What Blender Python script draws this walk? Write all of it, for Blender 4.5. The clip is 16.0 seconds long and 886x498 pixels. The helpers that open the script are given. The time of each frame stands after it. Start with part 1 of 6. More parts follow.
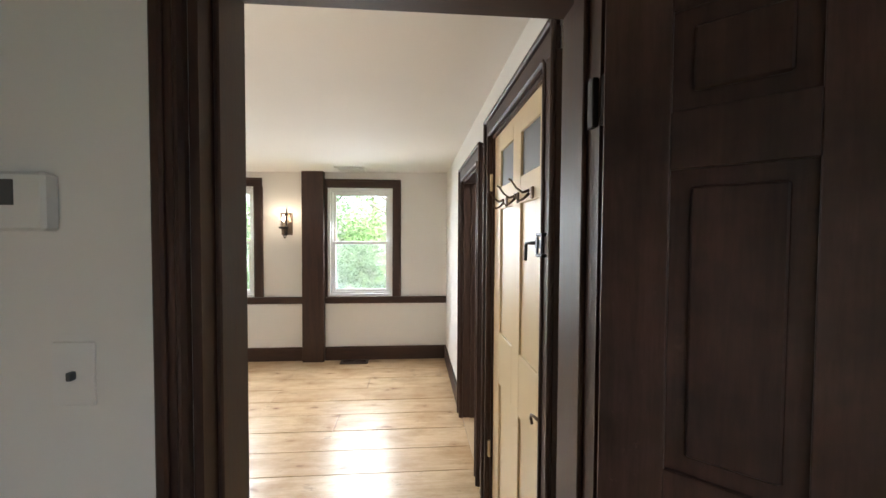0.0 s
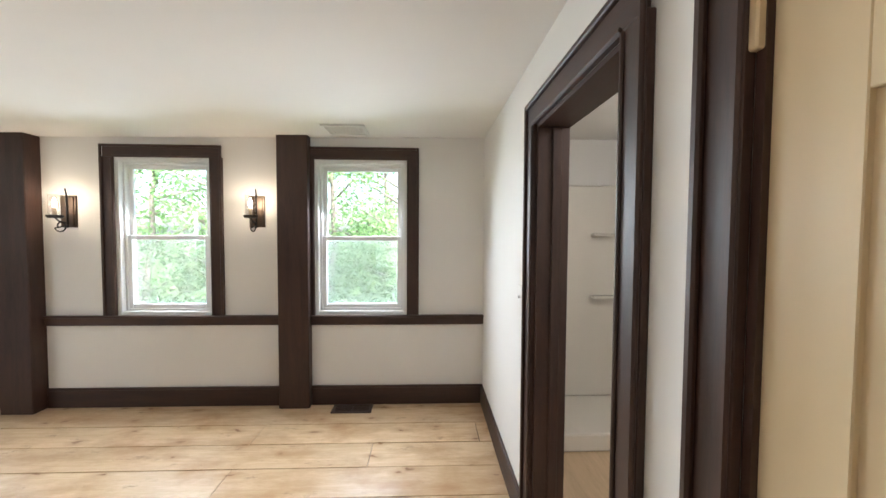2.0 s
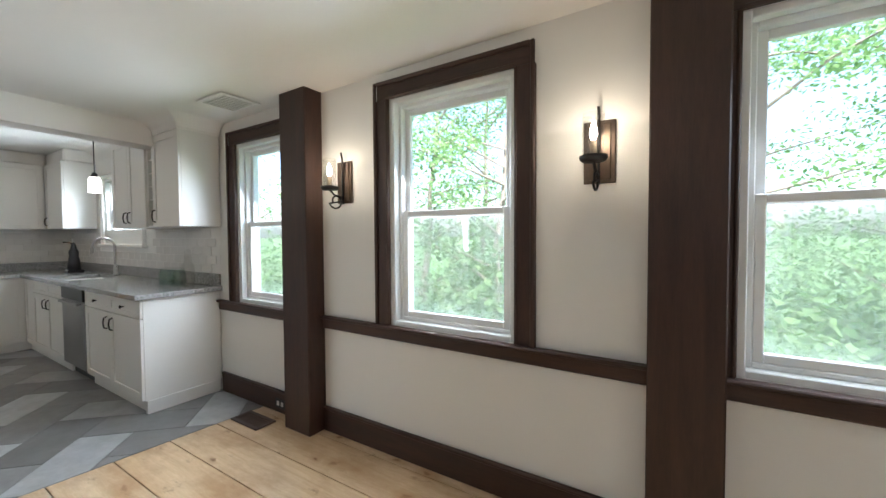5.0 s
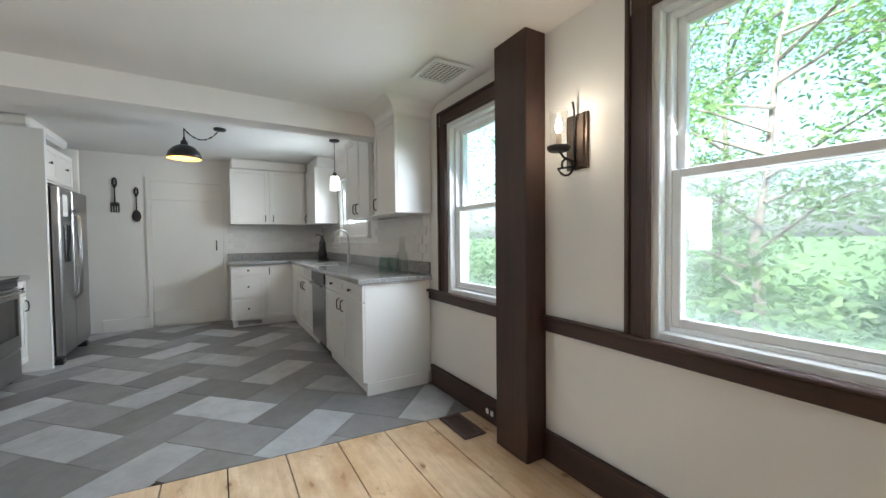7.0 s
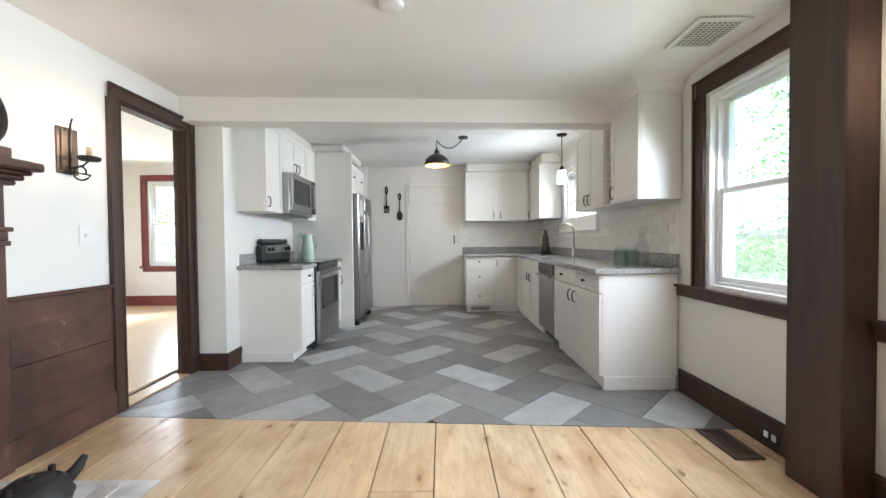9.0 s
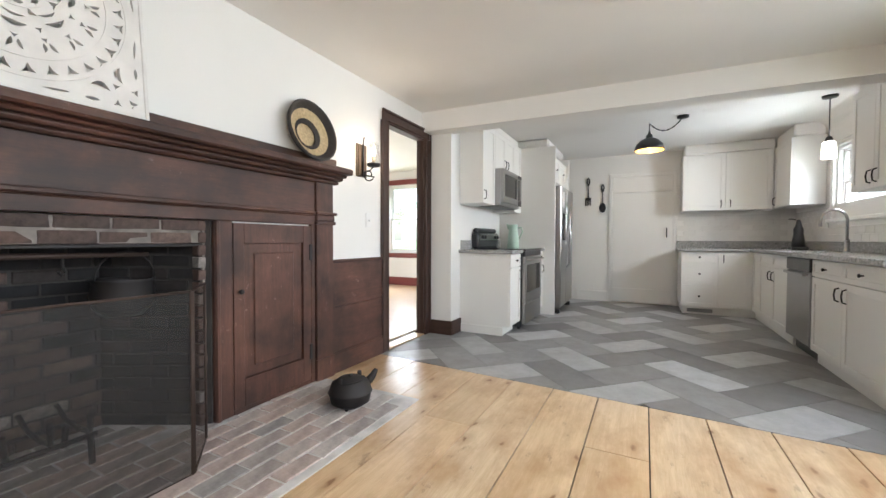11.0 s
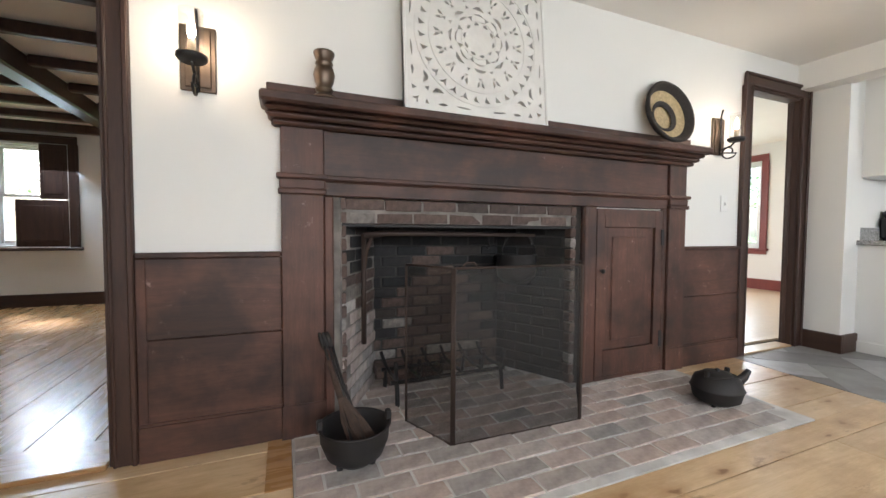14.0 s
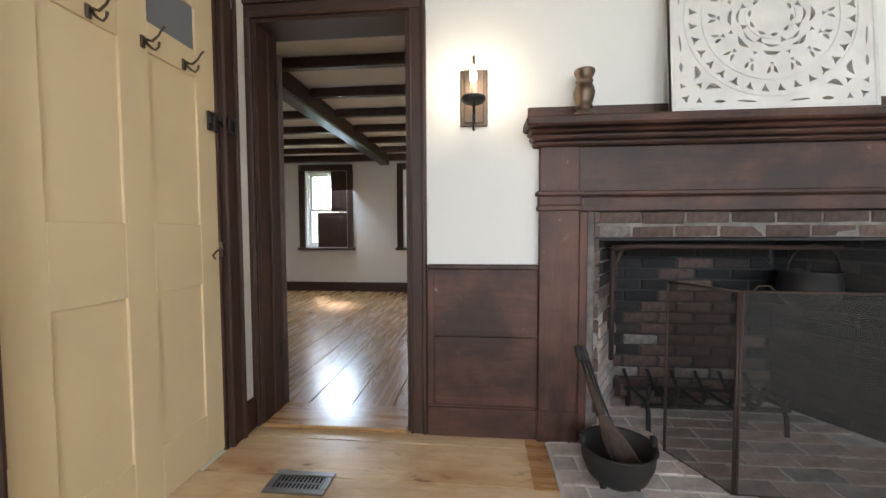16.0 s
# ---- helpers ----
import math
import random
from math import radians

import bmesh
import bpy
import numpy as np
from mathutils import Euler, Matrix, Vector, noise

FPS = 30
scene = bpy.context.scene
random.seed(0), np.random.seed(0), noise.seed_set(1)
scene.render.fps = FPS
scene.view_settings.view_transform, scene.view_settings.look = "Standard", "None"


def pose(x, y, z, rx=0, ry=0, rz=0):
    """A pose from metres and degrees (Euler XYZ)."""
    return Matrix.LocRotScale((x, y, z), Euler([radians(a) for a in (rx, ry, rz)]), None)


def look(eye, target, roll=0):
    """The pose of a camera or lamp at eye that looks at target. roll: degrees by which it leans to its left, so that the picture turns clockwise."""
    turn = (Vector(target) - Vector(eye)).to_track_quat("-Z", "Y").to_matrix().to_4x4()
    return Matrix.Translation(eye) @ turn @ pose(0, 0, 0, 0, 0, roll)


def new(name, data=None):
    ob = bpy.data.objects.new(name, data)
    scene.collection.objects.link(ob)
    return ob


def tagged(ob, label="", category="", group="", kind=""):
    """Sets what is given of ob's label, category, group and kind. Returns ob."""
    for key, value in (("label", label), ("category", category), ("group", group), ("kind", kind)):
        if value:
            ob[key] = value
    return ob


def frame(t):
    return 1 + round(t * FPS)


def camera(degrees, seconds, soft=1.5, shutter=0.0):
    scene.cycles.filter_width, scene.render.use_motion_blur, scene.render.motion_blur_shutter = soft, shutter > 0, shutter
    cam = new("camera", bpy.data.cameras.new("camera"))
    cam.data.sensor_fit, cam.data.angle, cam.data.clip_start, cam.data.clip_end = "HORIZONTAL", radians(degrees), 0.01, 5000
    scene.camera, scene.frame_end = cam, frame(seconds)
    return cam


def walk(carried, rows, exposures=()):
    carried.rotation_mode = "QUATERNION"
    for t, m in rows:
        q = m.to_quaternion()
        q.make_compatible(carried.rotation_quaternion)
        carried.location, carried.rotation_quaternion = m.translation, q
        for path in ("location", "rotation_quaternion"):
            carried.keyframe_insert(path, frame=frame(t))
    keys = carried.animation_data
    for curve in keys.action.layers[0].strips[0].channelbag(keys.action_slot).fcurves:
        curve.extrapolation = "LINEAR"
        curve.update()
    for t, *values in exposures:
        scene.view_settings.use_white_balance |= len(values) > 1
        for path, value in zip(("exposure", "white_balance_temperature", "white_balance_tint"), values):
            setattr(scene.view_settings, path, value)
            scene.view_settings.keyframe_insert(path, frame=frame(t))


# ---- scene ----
cam = camera(97.4, 16.0)
PATH = [
    (0, (0.131, 0.061, 1.554), (0.287, 2.054, 1.491), 0.3),
    (0.5, (0.098, 0.451, 1.552), (0.258, 2.444, 1.493), 0.2),
    (1, (0.102, 0.832, 1.529), (0.264, 2.825, 1.469), 0.1),
    (1.5, (0.106, 1.205, 1.561), (0.238, 3.199, 1.475), 0.2),
    (2, (0.061, 1.558, 1.524), (0.141, 3.555, 1.442), 0.3),
    (2.5, (-0.016, 1.915, 1.535), (-0.082, 3.911, 1.428), 0.2),
    (3, (-0.226, 2.221, 1.479), (-0.467, 4.204, 1.383), -0.0),
    (3.5, (-0.409, 2.516, 1.432), (-0.828, 4.47, 1.354), -0.1),
    (4, (-0.624, 2.765, 1.397), (-1.276, 4.654, 1.325), -0.2),
    (6.5, (-1.564, 3.474, 1.257), (-3.146, 4.695, 1.199), -0.5),
    (7, (-1.642, 3.447, 1.223), (-3.371, 4.45, 1.167), -0.6),
    (7.5, (-1.678, 3.384, 1.194), (-3.526, 4.147, 1.141), -0.6),
    (8, (-1.684, 3.334, 1.165), (-3.618, 3.84, 1.117), -0.5),
    (8.5, (-1.666, 3.283, 1.147), (-3.649, 3.539, 1.103), -0.5),
    (9, (-1.624, 3.223, 1.138), (-3.623, 3.229, 1.094), -0.5),
    (11.5, (-1.281, 3.11, 0.996), (-2.936, 1.99, 0.938), 0.5),
    (12, (-1.224, 3.061, 0.973), (-2.738, 1.757, 0.903), 0.7),
    (12.5, (-1.146, 3.031, 0.958), (-2.495, 1.556, 0.886), 0.6),
    (13, (-1.07, 2.994, 0.953), (-2.239, 1.374, 0.875), 0.6),
    (13.5, (-1.003, 2.984, 0.955), (-1.97, 1.235, 0.875), 0.4),
    (14, (-0.931, 2.969, 0.956), (-1.687, 1.12, 0.875), 0.3),
    (14.5, (-0.862, 2.958, 0.969), (-1.382, 1.028, 0.882), 0.3),
    (15, (-0.8, 2.945, 0.985), (-1.078, 0.966, 0.893), 0.2),
    (15.5, (-0.727, 2.948, 1.005), (-0.767, 0.951, 0.91), -0.0),
    (16, (-0.637, 2.974, 1.038), (-0.447, 0.985, 0.943), -0.2),
]
EXPOSURES = [(0, 2.95, 6350, 11), (1.0, 2.9, 6200, 11), (2.5, 2.75, 6000, 11), (4, 2.5, 5850, 9), (7, 2.4, 5800, 8), (9, 2.87, 5900, 11), (11.5, 2.75, 6200, 12), (14.5, 2.6, 6250, 12), (16, 2.7, 6100, 10)]
SKY, SUN, WIN, BULB_GLOW, SCONCE, BATH = 0.15, 4.3, 5.9, 9.0, 0.27, 1.8
walk(cam, [(t, look(eye, target, roll)) for t, eye, target, roll in PATH], EXPOSURES)

# ---------------- world and lights ----------------
world = bpy.data.worlds.new("sky")
scene.world = world
world.use_nodes = True
wn = world.node_tree.nodes
sky = wn.new("ShaderNodeTexSky")
sky.sky_type = "NISHITA"
sky.sun_disc = False
sky.sun_elevation, sky.sun_rotation = radians(48), radians(150)
sky.air_density, sky.dust_density = 1.0, 3.0
wn["Background"].inputs["Strength"].default_value = SKY
world.node_tree.links.new(sky.outputs[0], wn["Background"].inputs["Color"])
sun = new("sun", bpy.data.lights.new("sun", "SUN"))
sun.data.energy, sun.data.angle, sun.data.color = SUN, radians(12), (1, 0.96, 0.9)
sun.matrix_world = look((0, 0, 10), (-3.0, 5.2, 3.3))


def window_light(x, y, z, w, h, facing, power, colour=(0.93, 0.98, 1.0)):
    """Skylight in a window's opening."""
    d = bpy.data.lights.new("window_light", "AREA")
    d.shape, d.size, d.size_y, d.energy, d.color, d.spread = "RECTANGLE", w, h, power, colour, radians(144)
    ob = new("window_light", d)
    ob.matrix_world = look((x, y, z), (x + facing[0], y + facing[1], z + facing[2]))
    return ob


window_light(-0.52, 5.17, 1.48, 0.7, 1.25, (0, -1, -0.52), WIN)
window_light(-2.20, 5.17, 1.48, 0.7, 1.25, (0, -1, -0.52), WIN)
window_light(-3.82, 5.17, 1.48, 0.7, 1.25, (0, -1, -0.52), WIN)
window_light(-6.65, 5.17, 1.62, 0.9, 0.6, (0, -1, -0.3), WIN * 1.3)
window_light(1.70, -3.62, 1.6, 0.45, 1.2, (0, 1, -1.3), WIN * 1.7, (0.72, 0.88, 1.0))
window_light(0.0, -3.62, 1.45, 0.7, 1.2, (0, 1, -1.3), WIN * 0.15, (0.76, 0.9, 1.0))
window_light(-8.8, -1.68, 1.5, 0.7, 1.25, (1, 0, -0.15), WIN * 0.7)
# added lamp in an unseen opening without a window, to brighten the red-trimmed room
window_light(-6.4, -3.12, 1.5, 0.8, 1.25, (0, 1, -0.15), WIN)


# ---------------- materials ----------------
def material(name):
    m = bpy.data.materials.new(name)
    m.use_nodes = True
    n, l = m.node_tree.nodes, m.node_tree.links
    return m, n, l, n["Principled BSDF"]


def ramp(n, l, fac, stops):
    r = n.new("ShaderNodeValToRGB")
    while len(r.color_ramp.elements) < len(stops):
        r.color_ramp.elements.new(0.5)
    for e, (p, c) in zip(r.color_ramp.elements, stops):
        e.position, e.color = p, (*c, 1)
    l.new(fac, r.inputs[0])
    return r.outputs[0]


def coords(n, l, scale=(1, 1, 1), space="Object", rot=(0, 0, 0)):
    c, m = n.new("ShaderNodeTexCoord"), n.new("ShaderNodeMapping")
    m.inputs["Scale"].default_value = scale
    m.inputs["Rotation"].default_value = rot
    l.new(c.outputs[space], m.inputs[0])
    return m.outputs[0]


def noise_tex(n, l, vec, scale, detail=4, rough=0.55, distortion=0.0):
    t = n.new("ShaderNodeTexNoise")
    t.inputs["Scale"].default_value, t.inputs["Detail"].default_value = scale, detail
    t.inputs["Roughness"].default_value, t.inputs["Distortion"].default_value = rough, distortion
    l.new(vec, t.inputs["Vector"])
    return t.outputs["Fac"]


def mixc(n, l, fac, a, b, mode="MIX"):
    m = n.new("ShaderNodeMix")
    m.data_type, m.blend_type = "RGBA", mode
    for sock, v in ((m.inputs[0], fac), (m.inputs[6], a), (m.inputs[7], b)):
        if isinstance(v, (int, float)):
            sock.default_value = v
        elif isinstance(v, tuple):
            sock.default_value = (*v, 1)
        else:
            l.new(v, sock)
    return m.outputs[2]


def bump(n, l, b, height, strength=0.2, dist=0.002):
    k = n.new("ShaderNodeBump")
    k.inputs["Strength"].default_value, k.inputs["Distance"].default_value = strength, dist
    l.new(height, k.inputs["Height"])
    l.new(k.outputs[0], b.inputs["Normal"])


def painted(name, colour, rough=0.5, vary=0.06, grain=60, bumps=0.08, patch=1.2):
    m, n, l, b = material(name)
    v = coords(n, l)
    lo = tuple(c * (1 - vary) for c in colour)
    hi = tuple(min(1, c * (1 + vary)) for c in colour)
    l.new(ramp(n, l, noise_tex(n, l, v, patch, 3), ((0.3, lo), (0.7, hi))), b.inputs["Base Color"])
    b.inputs["Roughness"].default_value = rough
    bump(n, l, b, noise_tex(n, l, v, grain, 3), bumps, 0.002)
    return m


def wood(name, dark, light, axis="X", rough=0.4, rings=9.0, knots=False, per_piece=0.0, wear=None, coat=0.0):
    """Wood with grain along one axis; wear: a colour that shows where the paint is rubbed off."""
    m, n, l, b = material(name)
    s = {"X": (0.6, 7, 7), "Y": (7, 0.6, 7), "Z": (7, 7, 0.6)}[axis]
    v = coords(n, l, s)
    if per_piece:
        info, add = n.new("ShaderNodeObjectInfo"), n.new("ShaderNodeVectorMath")
        add.operation = "MULTIPLY_ADD"
        l.new(info.outputs["Random"], add.inputs[0])
        add.inputs[1].default_value = (31, 17, 23)
        l.new(v, add.inputs[2])
        v = add.outputs[0]
    g = noise_tex(n, l, v, rings * 0.35, 6, 0.65, 0.8)
    col = ramp(n, l, g, ((0.3, dark), (0.68, light)))
    fine = noise_tex(n, l, v, rings * 3, 4, 0.7)
    col = mixc(n, l, 0.35, col, ramp(n, l, fine, ((0.3, dark), (0.7, light))))
    if knots:
        info2 = n.new("ShaderNodeObjectInfo")
        tint = ramp(n, l, info2.outputs["Random"], ((0.0, (0.88, 0.80, 0.70)), (0.5, (1, 0.97, 0.92)), (1.0, (0.98, 0.88, 0.74))))
        col = mixc(n, l, 1.0, col, tint, "MULTIPLY")
        vo = n.new("ShaderNodeTexVoronoi")
        vo.voronoi_dimensions = "2D"
        vo.inputs["Scale"].default_value = 3.6
        kv = coords(n, l, {"X": (0.8, 1.5, 1), "Y": (1.5, 0.8, 1), "Z": (1.5, 1, 0.8)}[axis])
        wob = n.new("ShaderNodeVectorMath")
        wob.operation = "MULTIPLY_ADD"
        nz = n.new("ShaderNodeTexNoise")
        nz.inputs["Scale"].default_value = 9
        l.new(kv, nz.inputs["Vector"])
        l.new(nz.outputs["Color"], wob.inputs[0])
        wob.inputs[1].default_value = (0.12, 0.12, 0)
        l.new(kv, wob.inputs[2])
        l.new(wob.outputs[0], vo.inputs["Vector"])
        pick = ramp(n, l, vo.outputs["Color"], ((0.52, (0, 0, 0)), (0.60, (1, 1, 1))))
        k = ramp(n, l, vo.outputs["Distance"], ((0.035, (1, 1, 1)), (0.085, (0, 0, 0))))
        k = mixc(n, l, 1.0, k, pick, "MULTIPLY")
        col = mixc(n, l, k, col, (0.16, 0.075, 0.03))
        halo = ramp(n, l, vo.outputs["Distance"], ((0.06, (0.5, 0.5, 0.5)), (0.30, (0, 0, 0))))
        halo = mixc(n, l, 1.0, halo, pick, "MULTIPLY")
        col = mixc(n, l, halo, col, (0.36, 0.18, 0.07))
        st = ramp(n, l, noise_tex(n, l, coords(n, l, {"X": (0.9, 1.7, 1), "Y": (1.7, 0.9, 1), "Z": (1.7, 1, 0.9)}[axis]), 2.4, 5, 0.62), ((0.44, (0, 0, 0)), (0.70, (0.92, 0.92, 0.92))))
        col = mixc(n, l, st, col, (0.43, 0.25, 0.115))
        spots = ramp(n, l, noise_tex(n, l, coords(n, l, {"X": (1.0, 2.2, 1), "Y": (2.2, 1.0, 1), "Z": (2.2, 1, 1.0)}[axis]), 4.5, 6, 0.72), ((0.60, (0, 0, 0)), (0.70, (0.6, 0.6, 0.6))))
        col = mixc(n, l, spots, col, (0.20, 0.10, 0.045))
    if wear:
        w = ramp(n, l, noise_tex(n, l, coords(n, l), 18, 8, 0.8), ((0.60, (0, 0, 0)), (0.67, (0.75, 0.75, 0.75))))
        big = ramp(n, l, noise_tex(n, l, coords(n, l), 1.6, 2), ((0.45, (0, 0, 0)), (0.62, (1, 1, 1))))
        both = mixc(n, l, 1.0, w, big, "MULTIPLY")
        col = mixc(n, l, both, col, wear)
        dirt = ramp(n, l, noise_tex(n, l, coords(n, l), 3.2, 5, 0.6), ((0.38, (0.5, 0.48, 0.48)), (0.66, (1.45, 1.28, 1.2))))
        col = mixc(n, l, 1.0, col, dirt, "MULTIPLY")
    l.new(col, b.inputs["Base Color"])
    rr = n.new("ShaderNodeMapRange")
    rr.inputs["To Min"].default_value, rr.inputs["To Max"].default_value = rough * 0.8, min(1, rough * 1.3)
    l.new(g, rr.inputs["Value"])
    l.new(rr.outputs[0], b.inputs["Roughness"])
    if coat:
        b.inputs["Coat Weight"].default_value, b.inputs["Coat Roughness"].default_value = coat, 0.22
    bump(n, l, b, fine, 0.12, 0.002)
    return m


def metal(name, colour, rough=0.3, brushed="", metallic=1.0):
    m, n, l, b = material(name)
    s = {"X": (2, 90, 90), "Z": (90, 90, 2), "": (20, 20, 20)}[brushed]
    g = noise_tex(n, l, coords(n, l, s), 2.0, 4)
    l.new(ramp(n, l, g, ((0.3, tuple(c * 0.86 for c in colour)), (0.7, colour))), b.inputs["Base Color"])
    b.inputs["Metallic"].default_value = metallic
    rr = n.new("ShaderNodeMapRange")
    rr.inputs["To Min"].default_value, rr.inputs["To Max"].default_value = rough * 0.8, rough * 1.25
    l.new(g, rr.inputs["Value"])
    l.new(rr.outputs[0], b.inputs["Roughness"])
    if not brushed:
        bump(n, l, b, noise_tex(n, l, coords(n, l), 45, 5), 0.15, 0.002)
    return m


def piece_mat(name, stops, rough=0.6, stain=(0.05, 0.045, 0.045), stain_amount=(0.55, 0.75), stain_scale=2.0, fleck=0.3, bumps=0.5, mottled=14):
    """Brick, stone or tile: a tone for each piece, mottled, with stains across them."""
    m, n, l, b = material(name)
    info = n.new("ShaderNodeObjectInfo")
    col = ramp(n, l, info.outputs["Random"], stops)
    g = coords(n, l)
    mot = ramp(n, l, noise_tex(n, l, g, mottled, 6, 0.7), ((0.3, (1 - fleck,) * 3), (0.7, (1 + fleck * 0.5,) * 3)))
    col = mixc(n, l, 1.0, col, mot, "MULTIPLY")
    if stain:
        s = ramp(n, l, noise_tex(n, l, g, stain_scale, 5, 0.65), ((stain_amount[0], (0, 0, 0)), (stain_amount[1], (0.9, 0.9, 0.9))))
        col = mixc(n, l, s, col, stain)
    l.new(col, b.inputs["Base Color"])
    b.inputs["Roughness"].default_value = rough
    bump(n, l, b, noise_tex(n, l, g, 40, 6, 0.7), bumps, 0.004)
    return m


def glass(name, tint=(1, 1, 1), rough=0.0, clear=0.97, gloss=0.04):
    """Thin clear glass: mostly see-through, with a mirror gloss."""
    m, n, l, b = material(name)
    t, g, mx = n.new("ShaderNodeBsdfTransparent"), n.new("ShaderNodeBsdfGlossy"), n.new("ShaderNodeMixShader")
    t.inputs[0].default_value = (*[c * clear for c in tint], 1)
    g.inputs["Roughness"].default_value = rough
    mx.inputs[0].default_value = gloss
    l.new(t.outputs[0], mx.inputs[1])
    l.new(g.outputs[0], mx.inputs[2])
    l.new(mx.outputs[0], n["Material Output"].inputs[0])
    return m


def glow(name, colour, strength):
    m, n, l, b = material(name)
    b.inputs["Base Color"].default_value = (*colour, 1)
    b.inputs["Emission Color"].default_value = (*colour, 1)
    b.inputs["Emission Strength"].default_value = strength
    return m


WALL = painted("wall_paint", (0.80, 0.785, 0.755), 0.75, 0.02, 90, 0.10)
CEIL = painted("ceiling_paint", (0.82, 0.80, 0.77), 0.85, 0.02, 50, 0.10)
TRIM = wood("dark_trim_paint_v", (0.022, 0.010, 0.007), (0.070, 0.032, 0.021), "Z", 0.48)
TRIMX = wood("dark_trim_paint_x", (0.022, 0.010, 0.007), (0.070, 0.032, 0.021), "X", 0.48)
TRIMY = wood("dark_trim_paint_y", (0.022, 0.010, 0.007), (0.070, 0.032, 0.021), "Y", 0.48)
POST = wood("dark_post_stain", (0.020, 0.009, 0.006), (0.065, 0.029, 0.020), "Z", 0.42, 7)
OLDV = wood("worn_brown_paint_v", (0.038, 0.017, 0.012), (0.108, 0.052, 0.037), "Z", 0.5, 7, wear=(0.33, 0.25, 0.22))
OLDX = wood("worn_brown_paint_x", (0.038, 0.017, 0.012), (0.108, 0.052, 0.037), "X", 0.5, 7, wear=(0.33, 0.25, 0.22))
DARKDOOR = wood("dark_door_paint", (0.034, 0.020, 0.017), (0.090, 0.056, 0.048), "Z", 0.38, 7, wear=(0.12, 0.085, 0.07))
PINE = wood("varnished_pine_boards", (0.56, 0.39, 0.225), (0.80, 0.65, 0.47), "X", 0.32, 8, knots=True, per_piece=1, coat=0.3)
PINE2 = wood("old_amber_boards", (0.30, 0.155, 0.06), (0.52, 0.31, 0.14), "X", 0.26, 8, knots=True, per_piece=1, coat=0.4)
PINE2Y = wood("old_amber_boards_y", (0.30, 0.155, 0.06), (0.52, 0.31, 0.14), "Y", 0.26, 8, knots=True, per_piece=1, coat=0.4)
PALEOAK = wood("pale_floor_boards", (0.50, 0.36, 0.22), (0.70, 0.53, 0.35), "Y", 0.3, 8, per_piece=1, coat=0.3)
GAP = painted("dark_joint_and_duct_shade", (0.03, 0.018, 0.010), 0.9)
CREAM = painted("cream_gloss_paint", (0.73, 0.58, 0.36), 0.42, 0.04, 25, 0.07, 2.0)
WHITE = painted("white_lacquer", (0.80, 0.785, 0.755), 0.32, 0.015, 30, 0.03)
VINYL = painted("white_window_vinyl", (0.80, 0.80, 0.79), 0.35, 0.01, 30, 0.02)
TUB = painted("white_acrylic", (0.82, 0.78, 0.71), 0.12, 0.01, 10, 0.01)
RED = wood("red_trim_paint", (0.16, 0.028, 0.024), (0.22, 0.045, 0.038), "Z", 0.4)
STEEL = metal("brushed_steel", (0.39, 0.385, 0.38), 0.30, "Z")
STEELX = metal("brushed_steel_x", (0.39, 0.385, 0.38), 0.30, "X")
CHROME = metal("chrome", (0.75, 0.75, 0.76), 0.10)
BLACKG = painted("black_glass", (0.012, 0.012, 0.013), 0.06, 0.02, 10, 0.0)
BLACK = painted("black_enamel", (0.022, 0.022, 0.024), 0.35, 0.1)
IRON = metal("black_iron", (0.045, 0.042, 0.042), 0.55, "", 0.6)
RUST = metal("brown_iron", (0.065, 0.043, 0.035), 0.6, "", 0.5)
PEWTER = metal("dark_pewter", (0.17, 0.125, 0.095), 0.38)
GRANITE = piece_mat("grey_granite", ((0.0, (0.42, 0.41, 0.40)), (1.0, (0.42, 0.41, 0.40))), 0.18, (0.16, 0.16, 0.16), (0.5, 0.68), 38, 0.7, 0.02, 70)
TILE = piece_mat("grey_slate_tile", ((0.0, (0.155, 0.150, 0.147)), (0.4, (0.205, 0.200, 0.197)), (1.0, (0.275, 0.270, 0.268))), 0.42, (0.16, 0.135, 0.115), (0.55, 0.95), 4.0, 0.22, 0.12, 6)
TILE_PALE = piece_mat("pale_grey_slate_tile", ((0.0, (0.36, 0.36, 0.365)), (1.0, (0.47, 0.475, 0.485))), 0.42, (0.24, 0.225, 0.21), (0.5, 0.95), 5.0, 0.22, 0.12, 6)
GROUT = painted("pale_grout", (0.46, 0.45, 0.43), 0.9, 0.1)
SUBWAY = piece_mat("white_glazed_tile", ((0.0, (0.74, 0.72, 0.69)), (1.0, (0.80, 0.78, 0.75))), 0.10, None, fleck=0.02, bumps=0.02)
BRICK = piece_mat("sooty_red_brick", ((0.0, (0.070, 0.050, 0.044)), (0.45, (0.105, 0.068, 0.057)), (0.88, (0.145, 0.100, 0.084)), (0.94, (0.17, 0.14, 0.125)), (1.0, (0.36, 0.34, 0.32))), 0.85, (0.055, 0.046, 0.042), (0.48, 0.85), 7.0, 0.5, 0.9, 22)
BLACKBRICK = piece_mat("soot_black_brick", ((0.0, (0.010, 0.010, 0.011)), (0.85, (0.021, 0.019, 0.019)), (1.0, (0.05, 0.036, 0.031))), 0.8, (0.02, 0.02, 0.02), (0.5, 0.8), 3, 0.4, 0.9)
PAVER = piece_mat("worn_hearth_brick", ((0.0, (0.33, 0.315, 0.305)), (0.35, (0.42, 0.36, 0.335)), (0.7, (0.50, 0.395, 0.35)), (1.0, (0.52, 0.49, 0.47))), 0.8, (0.46, 0.42, 0.395), (0.48, 0.8), 4.0, 0.35, 0.8)
MORTAR = painted("grey_mortar", (0.58, 0.56, 0.54), 0.95, 0.25, 40, 0.5, 6)
